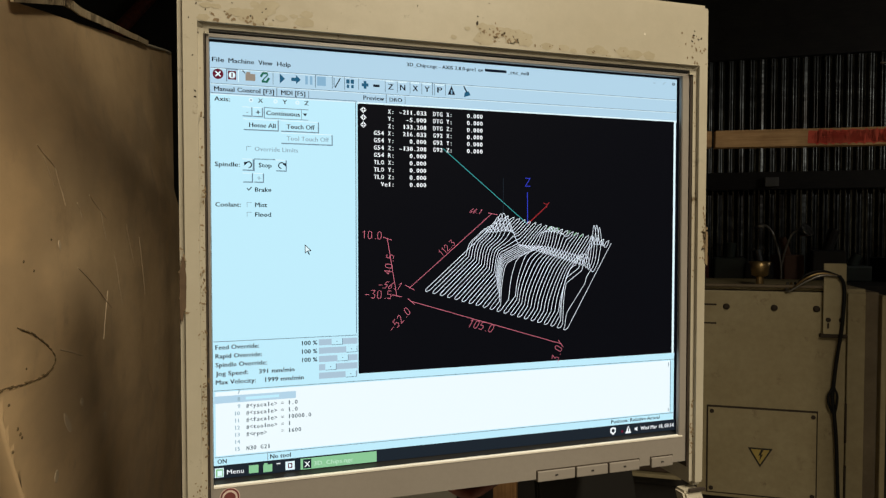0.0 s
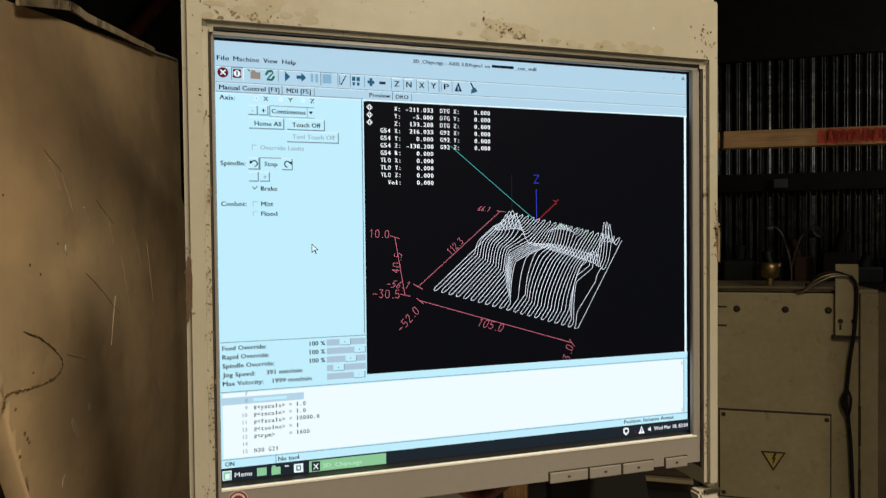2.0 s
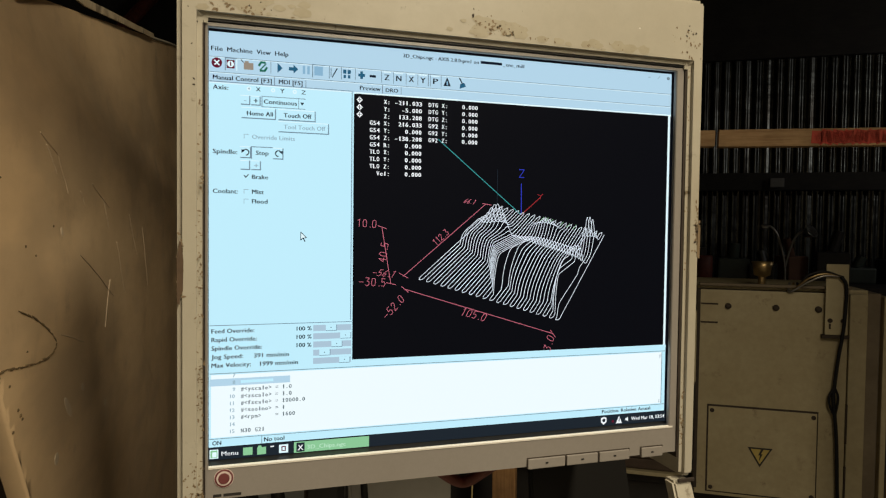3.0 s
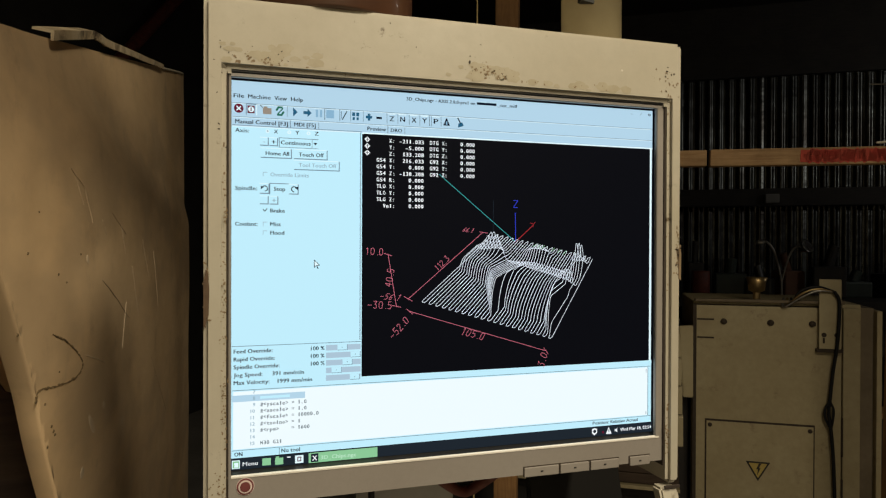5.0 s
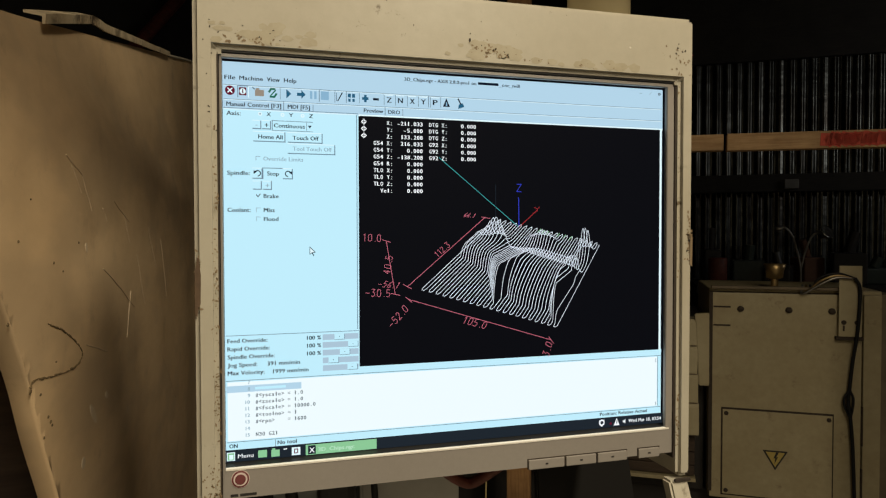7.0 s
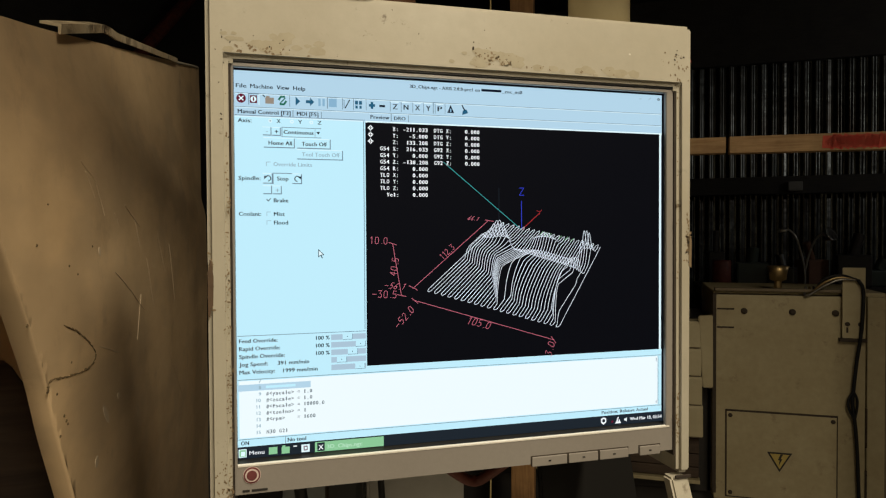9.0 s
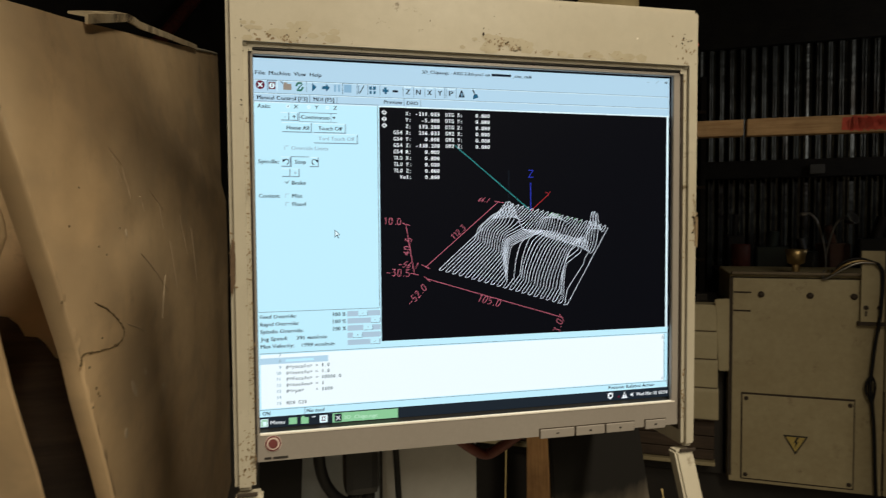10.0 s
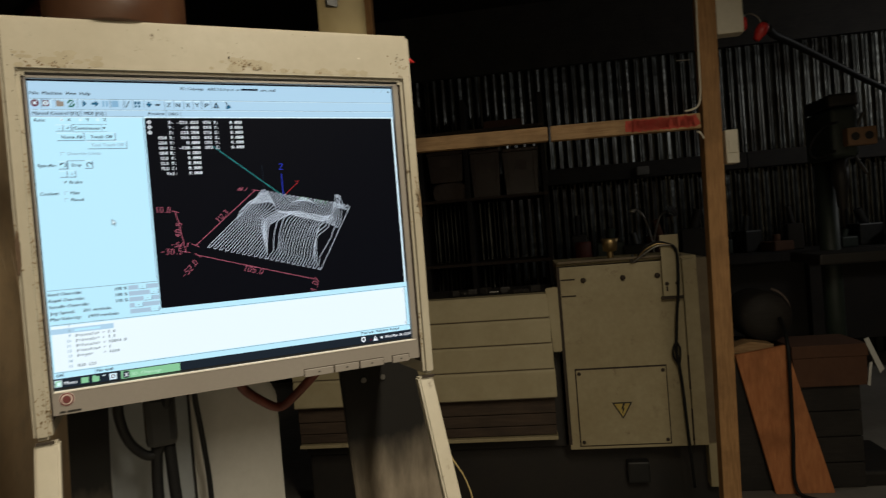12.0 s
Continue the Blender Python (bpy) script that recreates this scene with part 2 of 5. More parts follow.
def as_mesh(name, bm, mat, smooth=False):
    bmesh.ops.recalc_face_normals(bm, faces=bm.faces)
    data = bpy.data.meshes.new(name)
    bm.to_mesh(data)
    bm.free()
    data.materials.append(mat)
    for p in data.polygons:
        p.use_smooth = smooth
    return data


def part(name, bm, mat, parent, label="", smooth=False):
    ob = new(name, as_mesh(name, bm, mat, smooth))
    ob.parent = parent
    return tagged(ob, label)


def solo(name, bm, mat, label, category, m=None, smooth=False, group="", kind=""):
    ob = new(name, as_mesh(name, bm, mat, smooth))
    ob.matrix_world = m or Matrix()
    return tagged(ob, label, category, group, kind)


def box(x0, x1, y0, y1, z0, z1, bevel=0.002, bm=None, segments=2):
    own = bmesh.new()
    bmesh.ops.create_cube(own, size=1)
    for v in own.verts:
        v.co = Vector(((x0 + x1) / 2 + v.co.x * (x1 - x0), (y0 + y1) / 2 + v.co.y * (y1 - y0), (z0 + z1) / 2 + v.co.z * (z1 - z0)))
    if bevel:
        bmesh.ops.bevel(own, geom=own.edges[:], offset=min(bevel, 0.45 * min(x1 - x0, y1 - y0, z1 - z0)), segments=segments, affect="EDGES", profile=0.6)
    return merge(bm, own)


def merge(bm, own):
    if bm is None:
        return own
    data = bpy.data.meshes.new("tmp")
    own.to_mesh(data)
    own.free()
    bm.from_mesh(data)
    bpy.data.meshes.remove(data)
    return bm


def slab(points, axis, lo, hi, bevel=0.0, bm=None):
    """A plate with the outline of points (two coordinates), thick along an axis from lo to hi."""
    own = bmesh.new()
    order = {"x": lambda p, d: (d, p[0], p[1]), "y": lambda p, d: (p[0], d, p[1]), "z": lambda p, d: (p[0], p[1], d)}[axis]
    a = [own.verts.new(order(p, lo)) for p in points]
    b = [own.verts.new(order(p, hi)) for p in points]
    own.faces.new(a), own.faces.new(b[::-1])
    for i in range(len(points)):
        j = (i + 1) % len(points)
        own.faces.new((a[i], b[i], b[j], a[j]))
    bmesh.ops.recalc_face_normals(own, faces=own.faces)
    if bevel:
        bmesh.ops.bevel(own, geom=own.edges[:], offset=bevel, segments=2, affect="EDGES")
    return merge(bm, own)


def lathe(profile, m=None, steps=28, bm=None):
    """A turned shape: rows of (radius, height) round z."""
    own = bmesh.new()
    rings = [[own.verts.new((r * math.cos(2 * math.pi * i / steps), r * math.sin(2 * math.pi * i / steps), h)) for i in range(steps)] for r, h in profile]
    for a, b in zip(rings, rings[1:]):
        for i in range(steps):
            j = (i + 1) % steps
            own.faces.new((a[i], a[j], b[j], b[i]))
    own.faces.new(rings[0][::-1]), own.faces.new(rings[-1])
    if m:
        own.transform(m)
    return merge(bm, own)


def rod(p, q, r, steps=16, bm=None):
    p, q = Vector(p), Vector(q)
    m = Matrix.Translation(p) @ (q - p).to_track_quat("Z", "Y").to_matrix().to_4x4()
    return lathe([(r, 0), (r, (q - p).length)], m, steps, bm)


def hose(points, r, steps=10, bm=None, fine=6):
    """A round cable that runs smoothly through the points."""
    pts = [Vector(p) for p in points]
    ext = [2 * pts[0] - pts[1], *pts, 2 * pts[-1] - pts[-2]]
    line = []
    for k in range(1, len(ext) - 2):
        a, b, c, d = ext[k - 1:k + 3]
        for i in range(fine):
            t = i / fine
            line.append(0.5 * (2 * b + (c - a) * t + (2 * a - 5 * b + 4 * c - d) * t * t + (3 * b - a - 3 * c + d) * t ** 3))
    line.append(pts[-1])
    own = bmesh.new()
    rings, side = [], Vector((0.31, 0.83, 0.46))
    for k, p in enumerate(line):
        along = (line[min(k + 1, len(line) - 1)] - line[max(k - 1, 0)]).normalized()
        side = (side - along * side.dot(along)).normalized()
        up = along.cross(side)
        rings.append([own.verts.new(p + r * (math.cos(2 * math.pi * i / steps) * side + math.sin(2 * math.pi * i / steps) * up)) for i in range(steps)])
    for a, b in zip(rings, rings[1:]):
        for i in range(steps):
            j = (i + 1) % steps
            own.faces.new((a[i], a[j], b[j], b[i]))
    own.faces.new(rings[0][::-1]), own.faces.new(rings[-1])
    return merge(bm, own)


# ---- the shed ----
def corrugated(u0, u1, z0, z1, pitch=0.081, depth=0.018):
    """Waved sheets; each wave leans and swells a little in its own way, so that each one glints differently."""
    bm = bmesh.new()
    rnd = random.Random(4)
    count = int((u1 - u0) / pitch)
    waves = [(rnd.uniform(0.75, 1.15), rnd.uniform(-0.010, 0.010), rnd.uniform(-0.10, 0.10)) for _ in range(count)]
    rows = []
    for r in range(9):
        z = z0 + (z1 - z0) * r / 8
        row = []
        for k, (swell, skew, phase) in enumerate(waves):
            for i in range(16):
                s = i / 16
                dent = 0.0035 * noise.noise(Vector((k * 0.9, z * 2.3, 7)))
                row.append(bm.verts.new((u0 + pitch * (k + s), -depth * swell * (0.5 - 0.5 * math.cos(2 * math.pi * s)) ** 1.3 + skew * math.sin(2 * math.pi * (s + phase)) * 0.25 + dent * math.sin(math.pi * s), z)))
        rows.append(row)
    for a, b in zip(rows, rows[1:]):
        for i in range(len(a) - 1):
            bm.faces.new((a[i], a[i + 1], b[i + 1], b[i]))
    return bm


U0, U1, V0, V1, ROOF = -3.2, 5.2, -3.4, 5.5, 3.4
solo("floor", box(U0 - 0.2, U1 + 0.2, V0 - 0.2, V1 + 0.2, -0.12, 0, 0), CONCRETE, "oil-stained grey concrete workshop floor", "floor", ROOM, kind="structure")
wall = solo("wall_north", corrugated(U0, U1, 0, 2.80), IRON, "galvanised corrugated iron shed wall", "wall", ROOM @ pose(0, V1, 0), smooth=True, kind="structure")
solo("wall_north_upper", box(U0, U1, V1 - 0.06, V1 + 0.06, 2.80, ROOF, 0.004), OLDWOOD, "dark timber boards above the corrugated sheets", "wall", ROOM, kind="structure")
solo("wall_west", box(U0 - 0.15, U0, V0, V1 + 0.06, 0, ROOF, 0), OLDWOOD, "dark boarded shed wall", "wall", ROOM, kind="structure")
solo("wall_east", box(U1, U1 + 0.15, V0, V1 + 0.06, 0, ROOF, 0), OLDWOOD, "dark boarded shed wall", "wall", ROOM, kind="structure")
# out of view; pale so that it throws fill light back into the shed
solo("wall_south", box(U0 - 0.15, U1 + 0.15, V0 - 0.15, V0, 0, ROOF, 0), BOUNCE_BOARD, "unseen board wall of the shed, made pale to bounce light", "wall", ROOM, kind="structure")
solo("ceiling", box(U0 - 0.2, U1 + 0.2, V0 - 0.2, V1 + 0.2, ROOF, ROOF + 0.1, 0), OLDWOOD, "dark plank roof of the shed", "ceiling", ROOM, kind="structure")


# ---- control pendant: painted housing, side cheeks, sloping legs, hanging pipe ----
ZC = 1.35
pendant = thing("control_pendant", "chipped beige sheet-metal control pendant hung from a pipe", "machine pendant", pose(0, 0, ZC))
F = -0.014


part("housing_frame", slab([(-0.2075, -0.196), (-0.2075, 0.2085), (0.2090, 0.2105), (0.2080, -0.196), (0.1945, -0.196), (0.1945, 0.1556), (-0.1915, 0.1556), (-0.1915, -0.196)], "y", F, 0.20, 0.0035), BEIGE, pendant, "chipped beige housing with bare brown spots")
part("rubber_seal", box(-0.1912, 0.1942, -0.0095, 0.01, 0.1538, 0.1555, 0.0005), BLACK, pendant)
part("side_seal", box(0.1926, 0.1944, -0.0095, 0.01, -0.180, 0.1536, 0.0004), JOINT, pendant)
part("side_seal", box(-0.1914, -0.1903, -0.0105, 0.01, -0.180, 0.1536, 0.0004), JOINT, pendant)
for x0, x1 in ((-0.2075, -0.186), (0.1865, 0.2055)):
    part("sloping_leg", slab([(-0.014, -0.199), (0.000, -0.199), (-0.156, -0.56), (-0.17, -0.56)], "x", x0, x1, 0.002), BEIGE, pendant, "chipped beige leg that slopes forward")
part("base_tray", box(-0.2075, 0.2085, -0.20, 0.12, -0.585, -0.562, 0.003), BEIGE, pendant)
part("back_plate", box(-0.1905, 0.1925, 0.197, 0.2, -0.19, 0.1555, 0.001), DARKIRON, pendant)
pipe = part("hanging_pipe", rod((0.147, 0.045, 0.2087), (0.147, 0.045, ROOF - ZC), 0.0290, 32), SLAT, pendant, "cream-painted steel pipe", True)
part("tape_patch", slab([(0.1215, 0.252), (0.134, 0.250), (0.134, 0.262), (0.1215, 0.263)], "y", 0.0165, 0.0255), BLACK, pipe)
# broken paint edge where a cheek meets the leg
for x, w in ((0.1905, 0.016), (-0.2060, 0.016)):
    part("rust_edge", box(x, x + w, -0.0165, -0.0145, -0.1995, -0.1965, 0.0005), JOINT, pendant)

# ---- monitor set into the pendant ----
monitor = thing("monitor", "silver-grey flat monitor showing a machine control program", "monitor", pose(0, 0, ZC))
W, H = 0.376, 0.301


def bezel():
    bm = bmesh.new()
    rings = []
    for (l, r, b, t, y) in ((-0.1902, 0.1925, -0.1755, 0.1536, 0.012), (-0.1902, 0.1925, -0.1755, 0.1536, -0.0070), (-0.1898, 0.1921, -0.175, 0.1532, -0.0085), (-0.1882, 0.1858, -0.1530, 0.1508, -0.0088), (-0.1880, 0.1852, -0.1530, 0.1503, -0.0078), (-0.1880, 0.1852, -0.1530, 0.1503, -0.0050)):
        rings.append([bm.verts.new((x, y, z)) for x, z in ((l, b), (r, b), (r, t), (l, t))])
    for a, b in zip(rings, rings[1:]):
        for i in range(4):
            j = (i + 1) % 4
            bm.faces.new((a[i], a[j], b[j], b[i]))
    return bm


part("bezel", bezel(), BEZEL, monitor, "silver-grey plastic bezel")
# the lamp's highlight along the ledge is painted in as a pale colour
part("lower_ledge", slab([(-0.0092, -0.1536), (-0.0092, -0.1524), (-0.0070, -0.1518), (-0.0070, -0.1536)], "x", -0.1878, 0.1885), LEDGE_GLINT, monitor, "silver ledge under the display, its highlight painted pale")
part("inner_rim", slab([(-0.0068, -0.1534), (-0.0068, -0.1522), (0.0010, -0.1507), (0.0010, -0.1534)], "x", -0.1878, 0.1880), BLACK, monitor, "black rim round the display")
part("inner_rim", box(0.1941, 0.1946, -0.0045, 0.0010, -0.1505, 0.1504, 0), BLACK, monitor)
part("back_shell", box(-0.1880, 0.1885, 0.0125, 0.055, -0.172, 0.150, 0.006), BLACK, monitor)
for x0, x1 in ((0.0525, 0.0865), (0.0870, 0.1165), (0.1170, 0.1465), (0.1570, 0.1790)):
    key = part("button", box(x0 + 0.0006, x1 - 0.0006, -0.0104, -0.0084, -0.1768, -0.1686, 0.0007), BEZEL, monitor, "bezel button")
    part("button_gap", box(x0, x1, -0.0092, -0.0084, -0.1764, -0.1678, 0), JOINT, key)
    part("button_mark", box((x0 + x1) / 2 - 0.0012, (x0 + x1) / 2 + 0.0012, -0.0107, -0.0103, -0.1732, -0.1720, 0), INK, key)
badge = part("round_sticker", lathe([(0.0066, 0), (0.0066, 0.0004)], pose(-0.1775, -0.0086, -0.1605, 90), 32), STICKER, monitor, "round pale sticker with a red emblem")
part("sticker_ring", lathe([(0.0062, 0), (0.0062, 0.0003)], pose(-0.1775, -0.00905, -0.1605, 90), 32), MAROON, badge)
part("sticker_field", lathe([(0.0050, 0), (0.0050, 0.0003)], pose(-0.1775, -0.0094, -0.1605, 90), 32), STICKER, badge)
part("sticker_emblem", lathe([(0.0038, 0), (0.0038, 0.0003)], pose(-0.1775, -0.0098, -0.1605, 90), 24), MAROON, badge)
for x0, x1 in ((-0.1845, -0.1792), (-0.1778, -0.1660)):
    part("model_bar", box(x0, x1, -0.0089, -0.0084, -0.1734, -0.1716, 0), INK, monitor)

LIGHT = glow("screen_pale_blue", (194, 238, 252))
STRIP = glow("screen_window_grey", (180, 213, 232))
PAGE = glow("screen_white", (240, 252, 255))
NIGHT = glow("screen_black", (9, 10, 15))
DARKBAR = glow("screen_panel_dark", (30, 38, 46))
TXT = glow("screen_text", (14, 22, 36))
MUTED = glow("screen_muted_text", (150, 180, 194))
CODE = glow("screen_code_text", (84, 100, 108))
EDGE = glow("screen_edge_line", (110, 135, 152))
SHINE = glow("screen_edge_light", (228, 250, 255))
TROUGH = glow("screen_slider_trough", (172, 197, 214))
READ = glow("screen_readout", (240, 244, 246))
PATHC = glow("screen_toolpath", (228, 238, 248))
PINK = glow("screen_dimension_pink", (205, 110, 128))
BLUE = glow("screen_axis_blue", (50, 62, 190))
REDL = glow("screen_axis_red", (150, 42, 46))
TEAL = glow("screen_rapid_teal", (60, 150, 150))
GREEN = glow("screen_task_green", (140, 200, 150))
FADED = glow("screen_faded_label", (186, 226, 196))
ICONB = glow("screen_icon_blue", (36, 92, 122))
ICONP = glow("screen_icon_pale", (136, 178, 206))
ICONR = glow("screen_icon_red", (96, 18, 42))
ICONT = glow("screen_icon_tan", (150, 138, 124))
ICONG = glow("screen_icon_green", (32, 104, 84))

screen = part("screen", box(-W / 2 - 0.0012, W / 2 + 0.0060, 0.0012, 0.012, -H / 2 - 0.001, H / 2 + 0.0022, 0), NIGHT, monitor, "lit display with a pale control window and black preview")
LAYERS = {}


def at(u, v):
    return (u / 1280 - 0.5) * W, (0.5 - v / 1024) * H


def flat(key, points, lift):
    bm = LAYERS.setdefault(key, bmesh.new())
    bm.faces.new([bm.verts.new((at(u, v)[0], 0.001 - 0.00024 * lift, at(u, v)[1])) for u, v in points])


def rect(key, u0, v0, u1, v1, lift=2):
    flat(key, [(u0, v0), (u0, v1), (u1, v1), (u1, v0)], lift)


def stroke(key, points, width, lift=4):
    """A drawn line of even width through points of the display."""
    for (a, b), (c, d) in zip(points, points[1:]):
        n = math.hypot(c - a, d - b)
        if n < 1e-6:
            continue
        px, py, ex, ey = -(d - b) / n * width / 2, (c - a) / n * width / 2, (c - a) / n * width * 0.3, (d - b) / n * width * 0.3
        flat(key, [(a - ex + px, b - ey + py), (a - ex - px, b - ey - py), (c + ex - px, d + ey - py), (c + ex + px, d + ey + py)], lift)


def write(key, body, u, v, size, width=None, lift=5, bold=0.055, turn=0.0, mono=None, slant=0.0):
    """Words on the display: left end and middle height in display units, letter size, width if known."""
    if mono:
        for i, ch in enumerate(body):
            if ch != " ":
                write(key, ch, u + i * mono + mono * (0.1 if ch not in ".:1l" else 0.34), v, size, (0.72 * mono if ch not in ".:" else 0.22 * mono) if ch not in "1l-" else (0.24 * mono if ch != "-" else 0.55 * mono), lift, bold)
        return
    curve = bpy.data.curves.new("letters", "FONT")
    curve.body, curve.size, curve.resolution_u, curve.offset = body, 1.0, 2, 0.0
    curve.space_character = 1.03
    ob = bpy.data.objects.new("letters", curve)
    data = bpy.data.meshes.new_from_object(ob)
    xs = [q.co.x for q in data.vertices]
    if xs:
        wide = (width / (max(xs) - min(xs))) if width else size
        c, s = math.cos(turn), math.sin(turn)
        for q in data.vertices:
            x, y = (q.co.x - (min(xs) if width else 0)) * wide + slant * q.co.y * size, (0.35 - q.co.y) * size
            p = at(u + x * c - y * s, v + x * s + y * c)
            q.co = (p[0], 0.001 - 0.00024 * lift, p[1])
        for k in range(2 if bold else 1):
            LAYERS.setdefault(key, bmesh.new()).from_mesh(data)
            data.transform(Matrix.Translation((bold * size / 1280 * W, -0.00001, 0)))
    bpy.data.meshes.remove(data), bpy.data.objects.remove(ob), bpy.data.curves.remove(curve)


def button(u0, v0, u1, v1, lift=3):
    rect("EDGE", u0, v0, u1, v1, lift), rect("LIGHT#button_face@%d" % u0 + "_%d" % v0, u0 - 1, v0 - 1, u1 - 2.5, v1 - 2.5, lift + 0.5), rect("SHINE", u0 - 1, v0 - 1, u1 - 3, v0 + 0.6, lift + 0.8)


# window ground
rect("STRIP#title_and_tool_bar", 0, 2, 1276, 122, 1)
rect("LIGHT#control_pane", 0, 120, 344, 800, 1)
rect("LIGHT#listing_frame", 0, 800, 1276, 993, 1)
rect("PAGE#listing_page", 5, 818, 1262, 970, 2)
rect("SHINE", 344, 120, 1276, 125, 2), rect("SHINE", 1266, 122, 1274, 800, 2)
rect("NIGHT#preview_area", 349, 124, 1266, 795, 3)
rect("LIGHT", 340, 796, 1276, 804, 3)
for v in (60, 96):
    rect("EDGE", 2, v, 1274, v + 1.3, 2), rect("SHINE", 2, v + 1.6, 1274, v + 3, 2)
for v in (118, 698, 814, 972):
    rect("EDGE", 2, v, (342 if v < 800 else 1274), v + 1.6, 3)
rect("EDGE", 338, 122, 340, 694, 3)
rect("EDGE", 1262, 818, 1264, 970, 3)
rect("DARKBAR#task_bar", 0, 994, 1280, 1024, 2)
# menus, title, tool bar
for word, u, w in (("File", 5, 26), ("Machine", 41, 57), ("View", 108, 32), ("Help", 151, 31)):
    write("TXT", word, u, 42, 15, w)
write("TXT", "3D_Chips.ngc - AXIS 2.8.0-pre1 on", 469, 19, 13, 205, bold=0.06)
rect("TXT", 680, 15, 741, 22, 5)
write("TXT", "_cnc_mill", 743, 19, 13, 62, bold=0.06)
rect("MUTED", 1195, 16, 1203, 18, 4), stroke("MUTED", [(1228, 19), (1235, 12)], 2), write("TXT", "o", 1257, 14, 17, bold=0.06)


def disc(key, u, v, r, lift=4, n=18):
    flat(key, [(u + r * math.cos(-2 * math.pi * i / n), v + r * math.sin(-2 * math.pi * i / n)) for i in range(n)], lift)


disc("ICONR", 18, 75, 12), stroke("SHINE", [(13, 70), (23, 80)], 3, 5), stroke("SHINE", [(13, 80), (23, 70)], 3, 5)
rect("EDGE", 36, 61, 38, 91, 3), rect("EDGE", 36, 61, 63, 63, 3), rect("SHINE", 62, 63, 64, 91, 3)
rect("ICONR", 40, 66, 58, 86, 4), disc("SHINE", 49, 76, 7.5, 5), rect("ICONR", 47.5, 71, 50.5, 77, 6), disc("ICONR", 49, 79, 2, 6)
rect("ICONT", 79, 70, 101, 86, 4), rect("ICONT", 81, 66, 90, 71, 4), stroke("TXT", [(73, 64), (78, 69)], 2)
stroke("ICONG", [(114, 74), (119, 66), (128, 66)], 5), stroke("ICONG", [(132, 78), (127, 86), (117, 86)], 5), stroke("ICONG", [(117, 84), (130, 69)], 3)
rect("EDGE", 141, 62, 142.3, 91, 3)
flat("ICONB", [(157, 64), (157, 88), (169, 76)], 4)
rect("ICONB", 184, 72, 195, 80, 4), flat("ICONB", [(195, 65), (195, 87), (206, 76)], 4)
rect("ICONP", 217, 66, 223, 86, 4), rect("ICONP", 228, 66, 234, 86, 4)
rect("EDGE", 240, 60, 242, 92, 3), rect("EDGE", 240, 60, 270, 62, 3), rect("ICONP", 245, 65, 266, 87, 4)
for u in (281, 311):
    rect("EDGE", u, 60, u + 1.6, 92, 3), rect("EDGE", u, 60, u + 27, 61.6, 3)
stroke("TXT", [(289, 88), (301, 66)], 2.5), rect("EDGE", 285, 66, 287, 88, 4)
for u in (316, 327):
    rect("ICONB", u, 67, u + 8, 77, 4), rect("ICONB", u + 1, 80, u + 7, 88, 4)
rect("EDGE", 346, 62, 347.3, 91, 3)
rect("ICONB", 354, 74, 371, 81, 4), rect("ICONB", 359, 68, 366, 87, 4.2), rect("TXT", 383, 75, 399, 81, 4)
for ch, u in (("Z", 420), ("N", 451), ("X", 484), ("Y", 515), ("P", 549)):
    write("TXT", ch, u, 78, 20, 13, bold=0.06)
    rect("EDGE", u - 7, 64, u - 5.5, 92, 3), rect("SHINE", u - 5, 64, u + 18, 66, 3)
rect("EDGE", 536, 60, 538, 92, 3), rect("EDGE", 536, 60, 568, 62, 3), rect("EDGE", 571, 62, 572.4, 91, 3)
flat("TXT", [(588, 65), (578, 88), (598, 88)], 4), rect("ICONP", 586, 76, 590, 86, 5)
stroke("TXT", [(622, 65), (630, 79)], 3.5), flat("ICONB", [(624, 80), (622, 92), (640, 86), (635, 76)], 4)
# left pane
write("TXT", "Manual Control [F3]", 9, 109, 15, 134), write("TXT", "MDI [F5]", 160, 109, 15, 56)
rect("EDGE", 149, 99, 151, 119, 4), rect("EDGE", 224, 101, 225.6, 119, 4), rect("SHINE", 2, 121, 338, 123, 4)
write("TXT", "Axis:", 9, 132, 15, 34)
for ch, u in (("X", 102), ("Y", 158), ("Z", 209)):
    write("TXT", ch, u + 5, 131, 14, 10), disc("SHINE", u - 11, 131, 5, 4), disc("MUTED" if ch == "X" else "LIGHT", u - 11, 131, 2.2, 5)
button(72, 148, 94, 170), button(96, 148, 118, 170), write("MUTED", "-", 79, 158, 18), write("TXT", "+", 101, 159, 18)
rect("EDGE", 120, 146, 122, 172, 3), rect("EDGE", 120, 146, 224, 147.6, 3), rect("EDGE", 207, 148, 208.2, 171, 3.3), rect("EDGE", 120, 171, 224, 172.4, 3.3)
write("TXT", "Continuous", 125, 159, 15, 78), flat("TXT", [(211, 156), (216, 163), (221, 156)], 4)
button(74, 176, 154, 202), write("TXT", "Home All", 86, 189, 15, 60)
button(160, 176, 249, 202), write("TXT", "Touch Off", 172, 189, 15, 66)
button(160, 205, 282, 231), write("MUTED", "Tool Touch Off", 172, 217, 15, 100)
stroke("MUTED", [(80, 250), (80, 240), (90, 240)], 1.6), write("MUTED", "Override Limits", 98, 245, 15, 100)
write("TXT", "Spindle:", 9, 283, 15, 55)
for u, mirror in ((84, 1), (160, -1)):
    button(u - 13, 270, u + 12, 297)
    stroke("TXT", [(u + mirror * 7 * math.cos(a), 283 + 7 * math.sin(a)) for a in [-2.4 + 0.55 * i for i in range(8)]], 2.4, 5)
    flat("TXT", [(u - mirror * 10, 276), (u - mirror * 10, 285), (u - mirror * 2, 279)][::mirror], 5)
